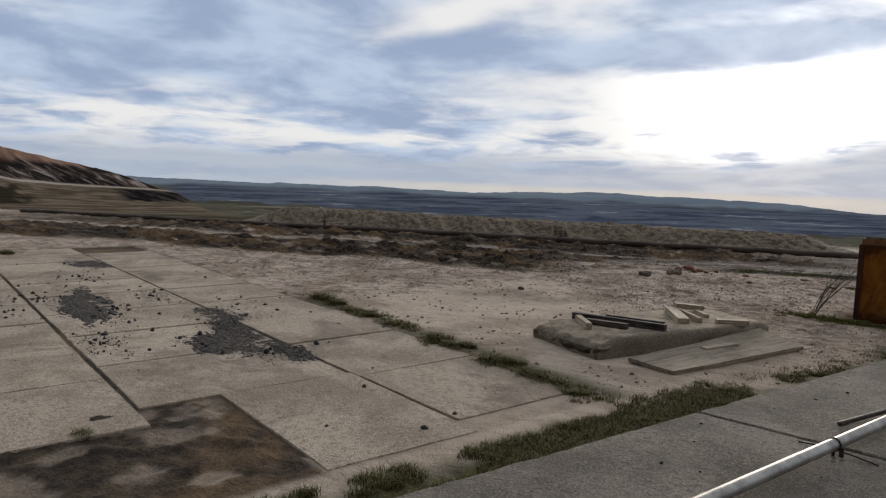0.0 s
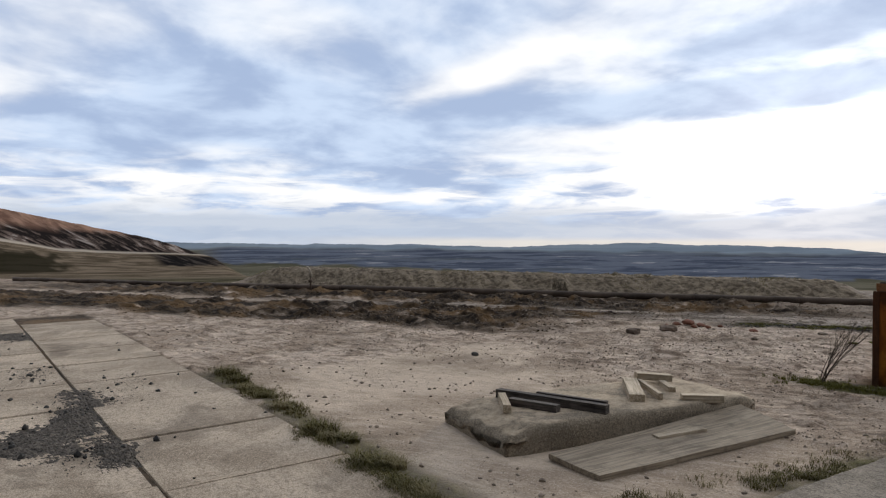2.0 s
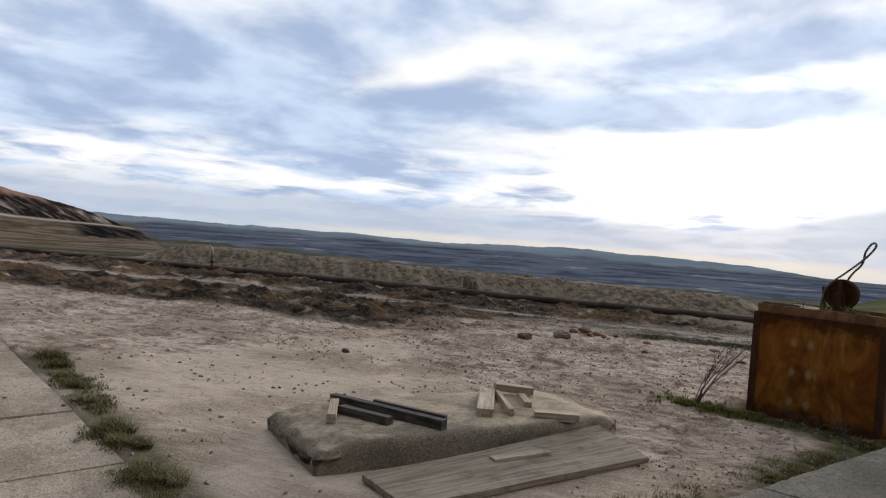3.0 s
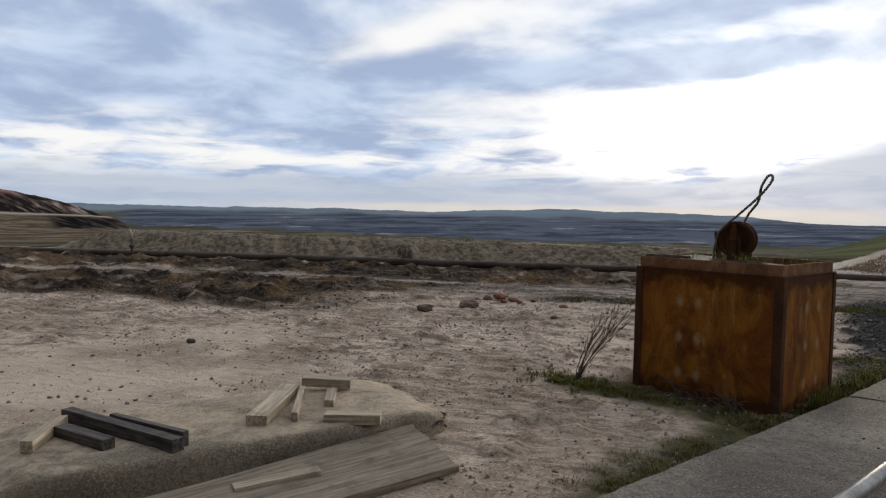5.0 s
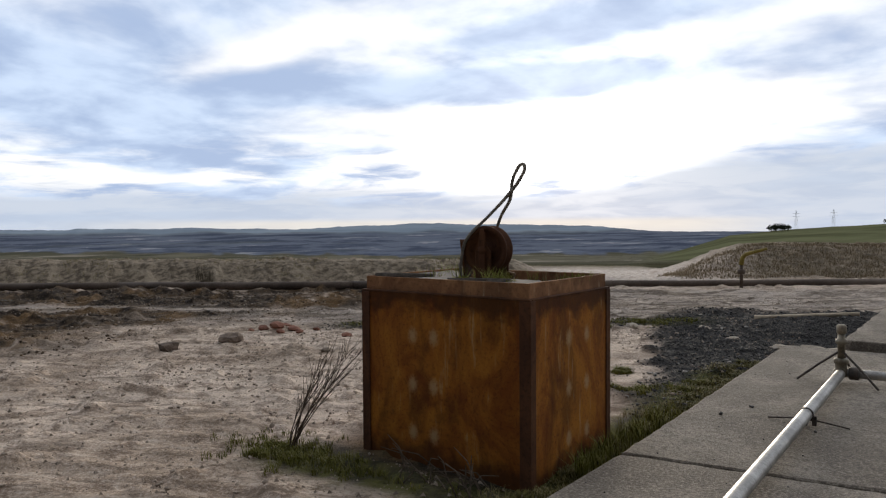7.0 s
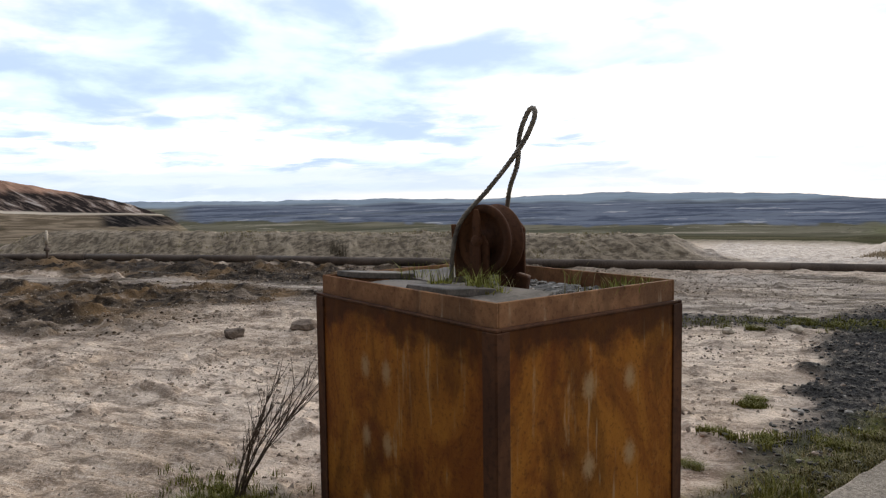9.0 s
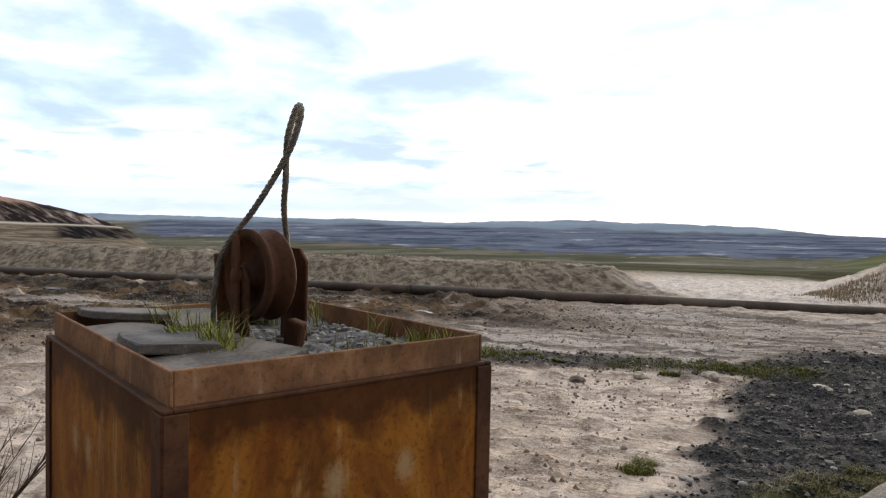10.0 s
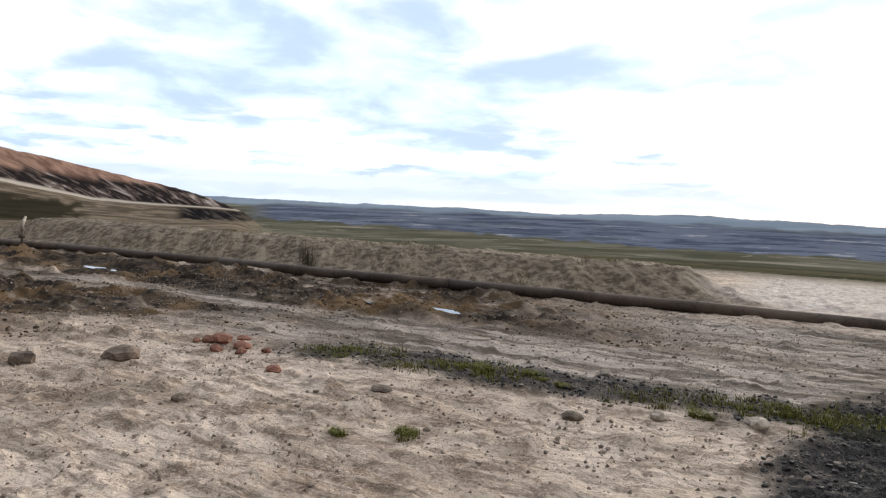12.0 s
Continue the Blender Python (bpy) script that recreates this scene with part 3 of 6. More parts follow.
    end = u + (s - 13.2) * 0.5 + (rough - 0.5) * 1.0
    wb = step(-23.0, -20.5, u) * (1 - step(-0.4, 1.6, end))
    pb = step(12.2, 14.3, s) * (1 - step(14.9, 18.5, s))
    gully = (fbm(u * 1.7 + s * 1.1, s * 0.45, 4, 9) - 0.5) * 0.62
    z = z + wb * pb * (0.72 + gully * 0.06 - z) + wb * pb * (1 - pb) * gully * 2.2
    wr = step(2.8, 6.5, u - (s - 14) * 0.1) * (1 - step(60, 70, u))
    pr = step(13.4, 17.4, s) * (1 - step(20, 30, s))
    z = z + wr * pr * (0.98 + gully * 0.25 - z) + wr * pr * (1 - pr) * gully * 0.8

    # near relief
    close = 1 - step(25, 45, r)
    yard = step(YARD_X[0] - 0.2, YARD_X[0], x) * (1 - step(YARD_X[1] - 0.06, YARD_X[1] + 0.05, x)) * (1 - step(YARD_Y[1] - 0.06, YARD_Y[1] + 0.05, y))
    edge = kerb_x(y)
    paved = step(-0.02, 0.06, x - edge) * (1 - step(4.9, 5.1, y))
    open_soil = close * (1 - yard) * (1 - paved)
    n1, n2, n3 = fbm(x * 0.7, y * 0.7, 4, 11), fbm(x * 3.1, y * 3.1, 4, 12), fbm(x * 9, y * 9, 3, 13)
    lumps = np.clip(n2 - 0.60, 0, 1) * 0.20
    # dust lies smooth round the foundation block
    calm = step(-7.6, -6.2, x + (n1 - 0.5) * 2) * (1 - step(-3.0, -1.8, y + 0.28 * (x + 2.2) + (n1 - 0.5) * 1.6)) * close
    wild = open_soil * (1 - 0.85 * calm)
    tread = fbm(u * 1.6, s * 5.5, 3, 14)
    z = z + open_soil * (n1 - 0.5) * 0.05 + wild * ((n3 - 0.5) * 0.026 + (n2 - 0.5) * 0.020 + (tread - 0.5) * 0.048 + lumps)
    # churned mud belt, the wheel track beside it, the dark verge
    wob = (fbm(u * 0.25, s * 0.25, 3, 21) - 0.5) * 2.2
    sm = s + wob
    lead = 1 - step(-5.5, -1.5, u)
    belt = step(3.2, 4.0, sm) * (1 - step(6.8, 7.6, sm)) * (1 - step(-7.5, -4.5, u + (n1 - 0.5) * 4))
    belt2 = step(7.8, 8.6, sm) * (1 - step(11.6, 12.2, s)) * (1 - step(-2.5, 2.0, u + (s - 9) * 0.6 + (n1 - 0.5) * 3))
    ruts = fbm(u * 0.35, s * 2.6, 4, 23)
    churn = np.clip(belt + belt2, 0, 1)
    clod = fbm(x * 2.2, y * 2.2, 4, 26)
    z = z + close * churn * ((ruts - 0.55) * 0.16 + np.clip(clod - 0.5, 0, 1) * 0.5)
    track = step(6.0, 6.8, s + wob * 0.3) * (1 - step(10.6, 11.4, s)) * step(-20, -12, u)
    z = z + close * track * (1 - churn) * ((fbm(u * 0.06, s * 2.3, 3, 28) - 0.5) * 0.06 + (fbm(u * 0.4, s * 6, 3, 29) - 0.5) * 0.03)
    # shallow pans that hold water
    for cu, cs, lu in PANS:
        pan = np.clip(1.6 * np.exp(-(((u - cu) / (lu * 1.15)) ** 4) - ((s - cs) / 0.26) ** 2), 0, 1)
        z = z * (1 - pan) + (SLOPE * y - 0.035) * pan
    # gravel and coal verge running from the walkway's end across the track
    v_line = (y - 4.32) - 0.635 * (x + 5.13)
    verge = step(-0.55, -0.15, v_line + (n2 - 0.5) * 0.9) * (1 - step(0.25, 0.75, v_line + (n2 - 0.5) * 0.9)) * step(-6.4, -5.2, x) * (1 - step(-1.6, -0.6, x))
    fan = step(0.0, 0.4, (x + 0.32 * (y - 2.2) + 0.42 + (n2 - 0.5) * 0.6)) * step(1.2, 2.4, y) * (1 - step(8.0, 8.9, y + (n1 - 0.5) * 1.5)) * (x < 7)
    fan = fan * step(-2.2, -1.2, x + (n1 - 0.5))
    heap = fan * step(5.6, 7.2, y) * (1 - step(7.8, 8.6, y)) * step(-1.0, 0.8, x)
    coal = np.clip(verge * 0.85 + fan, 0, 1) * close
    z = z + coal * ((n3 - 0.5) * 0.03 + 0.01) + heap * 0.16
    # grass strip between the yard and the walkway, turf at the foot of the steel box
    gap = (x - edge)
    strip = step(-0.75, -0.35, gap + (n2 - 0.5) * 0.5 - 0.25 * step(-6.8, -6.0, y) * (1 - step(-3, -1.5, y))) * (1 - step(-0.02, 0.1, gap)) * (1 - step(3.2, 4.2, y)) * (y > -14)
    seam = np.exp(-(((y + 6.28) / 0.2) ** 2)) * step(-7.6, -7.0, x) * (1 - step(-1.0, -0.7, x)) * (n1 > 0.36)
    pad = np.exp(-(((x + 1.55) / 0.62) ** 2 + ((y + 0.42) / 0.33) ** 2)) + np.exp(-(((x + 0.5) / 0.8) ** 2 + ((y + 0.35) / 0.3) ** 2))
    moss = np.clip(strip + seam * 0.8 + np.clip(pad * 1.4 - 0.35 + (n2 - 0.5) * 0.9, 0, 1), 0, 1) * close
    moss = np.clip(moss + verge * np.clip((n1 - 0.5) * 5, 0, 0.7), 0, 1)
    hollow = yard * step(-3.05, -2.95, x) * (1 - step(-9.4, -9.3, y))
    z = z - (0.018 - 0.012 * step(-1.32, -1.22, x)) * yard + hollow * ((n3 - 0.5) * 0.05 + (n2 - 0.5) * 0.05) - 0.16 * paved * close
    # ring of mud colour, strongest close round the steel box, fading outwards
    bx, by = np.maximum(np.maximum(-1.37 - x, x - 0.02), 0), np.maximum(np.maximum(-0.02 - y, y - 1.1), 0)
    foot_ring = np.exp(-((np.hypot(bx, by) + (n2 - 0.5) * 0.30) / 0.36) ** 2) * close
    pit_foot = np.interp(az, [20, 26, 42, 59, 72], [-2.0, -2.2, -2.3, -1.75, -1.5])
    masks = {
        "mud": np.clip(churn * step(0.24, 0.50, n2 * 0.5 + ruts * 0.55) + 0.85 * track * (1 - step(-7.5, -2, u)) * step(0.36, 0.58, ruts), 0, 1) * close + 0.5 * np.clip(n1 - 0.6, 0, 1) * 4 * open_soil * 0.5 + (yard - hollow) * 0.9 * (1 - 0.75 * step(-1.32, -1.22, x)) + hollow * np.clip((n2 - 0.22) * 4, 0.5, 0.95) + 1.0 * foot_ring,
        "track": track * close * (1 - churn),
        "coal": np.clip(coal * step(0.25, 0.5, n2 + 0.28), 0, 1), "moss": moss * 0.92,
        "bank": np.clip(wb * step(11.8, 12.6, s) * (1 - step(18, 20, s)) + wr * step(13.0, 14.0, s) * (1 - step(24, 30, s)), 0, 1),
        "pale": step(12.4, 13.4, s) * (1 - step(27, 33, r)) * (1 - wb) * (1 - wr) * step(-1.0, 0.5, u) * ahead,
        "scrub": step(26, 34, r) * step(13, 16, s) * ahead,
        "hazy_bench": step(-0.10, 0.06, el - pit_foot + (fbm(az * 0.7, lr * 2, 3, 40) - 0.5) * 0.5) * (1 - step(-0.45, -0.2, el + (fbm(az * 0.5, lr * 2, 3, 42) - 0.5) * 0.35)) * (r > 120) * ahead * (1 - side) * (1 - step(0.45, 1.0, other)),
        "hazy_woods": step(-0.45, -0.2, el + (fbm(az * 0.5, lr * 2, 3, 42) - 0.5) * 0.35) * (r > 1200) * ahead * (1 - side * (r < 470)),
        "slope": side * step(60, 120, r) * (1 - step(325, 345, r)),
        "face": side * step(330, 348, r) * (1 - step(470, 500, r)),
        "ochre": side * step(335, 350, r) * step(-0.12, 0.12, el - ridge + np.clip(az - 79.0, 0, 12) * 0.10 + (fbm(az * 1.2, lr * 6, 4, 44) - 0.5) * 0.5) * step(79.5, 81.5, az) * (r < 640),
        "copse": side * step(85.0, 86.5, az + (fbm(az * 0.9, el * 3, 3, 49) - 0.5) * 5) * step(-2.3, -2.0, el) * (1 - step(-1.1, -0.7, el - (az - 86) * 0.12 + (fbm(az * 1.5, el * 4, 3, 50) - 0.5) * 0.8)) * (r < 330),
        "seam": side * (1 - step(78.6, 79.6, az)) * step(-1.72, -1.60, el + (fbm(az * 1.4, el * 3, 3, 47) - 0.5) * 0.4) * (1 - step(-0.13, -0.09, el - foot)) * (r < 345),
        "haul": side * step(-0.045, -0.03, el - foot) * (1 - step(0.02, 0.03, el - foot)) * (r < 362) * step(74.0, 75.0, az),
        "level": np.clip((el + 6) / 10, 0, 1),
        "calm": calm,
        "meadow": other * step(60, 130, r) * step(-3.2, -1.9, hill + 0 * az),
    }
    return z, masks


def ground_z(x, y):
    return float(terrain(np.array([x]), np.array([y]))[0][0])


def build_ground():
    """One sheet from underfoot to the horizon: rings that widen outwards, finest ahead of the walk."""
    cx, cy = 1.5, 0.0
    ang = np.concatenate([np.linspace(-50, -5, 40, endpoint=False), np.linspace(-5, 118, 1000, endpoint=False),
                          np.linspace(118, 170, 330, endpoint=False), np.linspace(170, 310, 60, endpoint=False)])
    rad = np.concatenate([np.linspace(0.25, 4.0, 70, endpoint=False), np.geomspace(4.0, 15.0, 340, endpoint=False), np.geomspace(15.0, 40, 110, endpoint=False),
                          np.geomspace(40, 4900, 190)])
    A, R = np.meshgrid(np.radians(ang), rad)
    X, Y = cx - R * np.sin(A), cy + R * np.cos(A)
    nr, na = X.shape
    Z, masks = terrain(X.ravel(), Y.ravel())
    c0, m0 = terrain(np.array([cx]), np.array([cy]))
    co = np.vstack([np.column_stack([X.ravel(), Y.ravel(), Z]), [[cx, cy, c0[0]]]])
    i = np.arange(nr * na).reshape(nr, na)
    a, b = i[:-1], i[1:]
    quads = np.stack([a, b, np.roll(b, -1, 1), np.roll(a, -1, 1)], -1).reshape(-1, 4)
    fan = np.column_stack([i[0], np.roll(i[0], -1), np.full(na, nr * na)])
    me = bpy.data.meshes.new("ground")
    me.vertices.add(len(co))
    me.vertices.foreach_set("co", co.ravel())
    loops = np.concatenate([quads.ravel(), fan.ravel()])
    me.loops.add(len(loops))
    me.loops.foreach_set("vertex_index", loops.astype(np.int32))
    starts = np.concatenate([np.arange(len(quads)) * 4, len(quads) * 4 + np.arange(len(fan)) * 3])
    me.polygons.add(len(starts))
    me.polygons.foreach_set("loop_start", starts.astype(np.int32))
    me.update(calc_edges=True)
    me.polygons.foreach_set("use_smooth", np.ones(len(starts), bool))
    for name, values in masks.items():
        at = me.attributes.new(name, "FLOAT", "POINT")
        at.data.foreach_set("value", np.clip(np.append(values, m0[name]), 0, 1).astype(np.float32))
    me.materials.append(SOIL)
    return tagged(new("ground", me), "pale dusty soil with mud, coal grit and far hills", "ground", kind="structure")


build_ground()


# ---- building helpers ----
def mesh_of(name, bm, mat, smooth=False):
    me = bpy.data.meshes.new(name)
    bm.normal_update()
    bm.to_mesh(me)
    bm.free()
    for m in mat if isinstance(mat, (list, tuple)) else [mat]:
        me.materials.append(m)
    if smooth:
        me.polygons.foreach_set("use_smooth", np.ones(len(me.polygons), bool))
    return me


def part(name, bm, mat, parent=None, label="", smooth=False):
    ob = new(name, mesh_of(name, bm, mat, smooth))
    if parent is not None:
        ob.parent = parent
    if label:
        tagged(ob, label)
    return ob


def thing(name, m, label, category, group="", kind=""):
    e = new(name)
    e.empty_display_size = 0.1
    e.matrix_world = m
    return tagged(e, label, category, group, kind)


def box_bm(sx, sy, sz, bevel=0.0, at=(0, 0, 0), bm=None, segs=1, turn=None):
    """A box of that size centred on `at`, edges rounded."""
    own = bmesh.new()
    bmesh.ops.create_cube(own, size=1)
    bmesh.ops.scale(own, vec=(sx, sy, sz), verts=own.verts)
    if bevel:
        bmesh.ops.bevel(own, geom=list(own.edges), offset=bevel, segments=segs, affect="EDGES", profile=0.5)
    if turn is not None:
        bmesh.ops.transform(own, matrix=turn, verts=own.verts)
    bmesh.ops.translate(own, vec=at, verts=own.verts)
    if bm is None:
        return own
    tmp = bpy.data.meshes.new("tmp")
    own.to_mesh(tmp)
    own.free()
    bm.from_mesh(tmp)
    bpy.data.meshes.remove(tmp)
    return bm


def tube_bm(points, radius, sides=10, bm=None, cap=True, twist=0.0):
    """A tube along points; radius is a number or one per point."""
    bm = bm or bmesh.new()
    pts = [Vector(p) for p in points]
    rad = radius if isinstance(radius, (list, tuple)) else [radius] * len(pts)
    rings, ref = [], None
    for i, p in enumerate(pts):
        d = (pts[min(i + 1, len(pts) - 1)] - pts[max(i - 1, 0)]).normalized()
        if ref is None:
            ref = d.orthogonal().normalized()
        ref = (ref - d * ref.dot(d)).normalized()
        side = d.cross(ref)
        ring = []
        for j in range(sides):
            a = 2 * math.pi * j / sides + twist * i
            ring.append(bm.verts.new(p + (ref * math.cos(a) + side * math.sin(a)) * rad[i]))
        rings.append(ring)
    for r0, r1 in zip(rings, rings[1:]):
        for j in range(sides):
            bm.faces.new((r0[j], r0[(j + 1) % sides], r1[(j + 1) % sides], r1[j]))
    if cap:
        bm.faces.new(list(reversed(rings[0])))
        bm.faces.new(rings[-1])
    return bm


def lathe_bm(profile, sides=24, bm=None, m=None):
    """A turned shape from (radius, height) pairs round z."""
    bm = bm or bmesh.new()
    rings = []
    for r, h in profile:
        ring = []
        for j in range(sides):
            a = 2 * math.pi * j / sides
            v = Vector((r * math.cos(a), r * math.sin(a), h))
            ring.append(bm.verts.new(m @ v if m is not None else v))
        rings.append(ring)
    for r0, r1 in zip(rings, rings[1:]):
        for j in range(sides):
            bm.faces.new((r0[j], r0[(j + 1) % sides], r1[(j + 1) % sides], r1[j]))
    bm.faces.new(list(reversed(rings[0])))
    bm.faces.new(rings[-1])
    return bm


def rock_bm(size, seed, flat=0.7, cuts=2, rough=0.35):
    bm = bmesh.new()
    bmesh.ops.create_icosphere(bm, subdivisions=cuts, radius=size)
    for v in bm.verts:
        n = noise.noise(v.co / size * 1.1 + Vector((seed * 3.7, seed * 1.3, seed)))
        n2 = noise.noise(v.co / size * 2.9 + Vector((seed, -seed * 2.1, seed * 0.7)))
        v.co *= 1 + rough * n + rough * 0.5 * n2
        v.co.z *= flat
    return bm


rng = random.Random(4)


def blades_bm(spots, count, height, width, lean=0.5):
    """Grass: bent, tapering blades; spots are (x, y, z, spread)."""
    vs, fs = [], []
    for x0, y0, z0, spread in spots:
        for _ in range(count):
            a, rr = rng.uniform(0, 2 * math.pi), spread * math.sqrt(rng.random())
            x, y = x0 + math.cos(a) * rr, y0 + math.sin(a) * rr
            h = height * rng.uniform(0.45, 1.15)
            d = rng.uniform(0, 2 * math.pi)
            l = lean * h * rng.uniform(0.2, 1.2)
            wx, wy = -math.sin(d) * width * 0.5, math.cos(d) * width * 0.5
            mx, my = x + math.cos(d) * l * 0.35, y + math.sin(d) * l * 0.35
            n = len(vs)
            vs += [(x - wx, y - wy, z0 - 0.01), (x + wx, y + wy, z0 - 0.01), (mx + wx * 0.7, my + wy * 0.7, z0 + h * 0.6),
                   (mx - wx * 0.7, my - wy * 0.7, z0 + h * 0.6), (x + math.cos(d) * l, y + math.sin(d) * l, z0 + h)]
            fs += [(n, n + 1, n + 2, n + 3), (n + 3, n + 2, n + 4)]
    return vs, fs


def from_lists(name, vs, fs, mat):
    me = bpy.data.meshes.new(name)
    me.from_pydata(vs, [], fs)
    me.materials.append(mat)
    return me


# ---- the steel box with its pulley ----
def flag_bm(sx, sy, thick, seed, m):
    """A broken slab: an uneven outline with one corner knocked off."""
    r = random.Random(seed * 7 + 3)
    outline = []
    for px, py in ((-0.5, -0.5), (0.0, -0.5), (0.5, -0.5), (0.5, 0.1), (0.5, 0.5), (-0.1, 0.5), (-0.5, 0.5), (-0.5, 0.0)):
        outline.append(((px + r.uniform(-0.07, 0.05)) * sx, (py + r.uniform(-0.07, 0.07)) * sy))
    k = r.choice((0, 2, 4, 6))
    outline[k] = (outline[k][0] * 0.62, outline[k][1] * 0.62)
    bm = bmesh.new()
    top = [bm.verts.new((x, y, thick / 2)) for x, y in outline]
    low = [bm.verts.new((x * 1.03, y * 1.03, -thick / 2)) for x, y in outline]
    bm.faces.new(top)
    bm.faces.new(list(reversed(low)))
    n = len(outline)
    for i in range(n):
        bm.faces.new((low[i], low[(i + 1) % n], top[(i + 1) % n], top[i]))
    bmesh.ops.bevel(bm, geom=list(bm.edges), offset=0.004, segments=1, affect="EDGES")
    bmesh.ops.transform(bm, matrix=m, verts=bm.verts)
    return bm


def build_box():
    W, D, H = 1.345, 1.085, 1.25            # x back from the corner, y along the walk, height of the rim
    shoulder = 1.145
    base = thing("counterweight_box", pose(0, 0, 0), "large rusty steel counterweight box standing in rough grass", "counterweight")
    t = 0.012
    lo = -0.11
    mid = (lo + shoulder) / 2
    hh = shoulder - lo
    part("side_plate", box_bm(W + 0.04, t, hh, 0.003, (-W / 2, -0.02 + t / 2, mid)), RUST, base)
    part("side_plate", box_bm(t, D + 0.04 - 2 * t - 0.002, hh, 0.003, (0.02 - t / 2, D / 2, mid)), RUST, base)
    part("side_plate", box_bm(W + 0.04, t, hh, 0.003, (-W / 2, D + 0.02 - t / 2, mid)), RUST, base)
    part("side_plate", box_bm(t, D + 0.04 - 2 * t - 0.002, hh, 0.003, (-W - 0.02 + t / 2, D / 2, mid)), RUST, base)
    for cx, cy, sx, sy in ((0.02, -0.02, -1, 1), (0.02, D + 0.02, -1, -1), (-W - 0.02, -0.02, 1, 1), (-W - 0.02, D + 0.02, 1, -1)):
        bm = box_bm(0.075, 0.008, hh - 0.004, 0.003, (cx + sx * 0.0335, cy - sy * 0.004, mid))
        box_bm(0.008, 0.067, hh - 0.004, 0.003, (cx - sx * 0.004, cy + sy * 0.0295, mid), bm)
        part("corner_angle", bm, RUST_DARK, base, "dark rusted corner angle")
    # rim, set back a little, with its own weld ledge
    bm = bmesh.new()
    z0, z1 = shoulder - 0.03, H
    zm, zh = (z0 + z1) / 2, z1 - z0
    box_bm(W, t, zh, 0.003, (-W / 2, t / 2, zm), bm)
    box_bm(W, t, zh, 0.003, (-W / 2, D - t / 2, zm), bm)
    box_bm(t, D - 2 * t, zh, 0.003, (-t / 2, D / 2, zm), bm)
    box_bm(t, D - 2 * t, zh, 0.003, (-W + t / 2, D / 2, zm), bm)
    part("rim", bm, RUST_RIM, base, "brown rusty rim of flat steel")
    bm = bmesh.new()
    box_bm(W + 0.05, 0.028, 0.014, 0.004, (-W / 2, -0.011, shoulder + 0.005), bm)
    box_bm(0.028, D - 0.004, 0.014, 0.004, (0.011, D / 2, shoulder + 0.005), bm)
    box_bm(W + 0.05, 0.028, 0.014, 0.004, (-W / 2, D + 0.011, shoulder + 0.005), bm)
    box_bm(0.028, D - 0.004, 0.014, 0.004, (-W - 0.011, D / 2, shoulder + 0.005), bm)
    part("ledge", bm, RUST_DARK, base)
    # fill: rubble concrete a hand below the rim
    bm = bmesh.new()
    bmesh.ops.create_grid(bm, x_segments=40, y_segments=34, size=0.5)
    for v in bm.verts:
        v.co = Vector((-W / 2 + v.co.x * (W - 0.03), D / 2 + v.co.y * (D - 0.03), 1.165))
        v.co.z += 0.026 * noise.noise(v.co * 6) + 0.026 * noise.noise(v.co * 17)
    part("fill", bm, FILL, base, "grey rubble fill inside the rim", True)
    # cover plates lying along the near edge, overlapping
    for n, (x, y, a, sx, sy, dz, tilt) in enumerate(((-0.17, 0.15, 5, 0.30, 0.25, 0.052, 4), (-0.47, 0.16, -9, 0.34, 0.26, 0.080, -4), (-0.82, 0.15, 6, 0.36, 0.24, 0.060, 3), (-1.17, 0.20, -10, 0.30, 0.32, 0.088, -4),
                                                   (-0.28, 0.37, 24, 0.27, 0.20, 0.048, 6), (-0.66, 0.36, -16, 0.30, 0.20, 0.056, -5), (-1.02, 0.45, 9, 0.36, 0.24, 0.070, 4), (-1.18, 0.74, -14, 0.24, 0.28, 0.060, 3))):
        part("cover_plate", flag_bm(sx, sy, 0.030, n, pose(x, y, 1.160 + dz, tilt, tilt * 0.6, a)), COVER, base, "grey-brown broken cover slab")
    build_pulley(base)
    return base


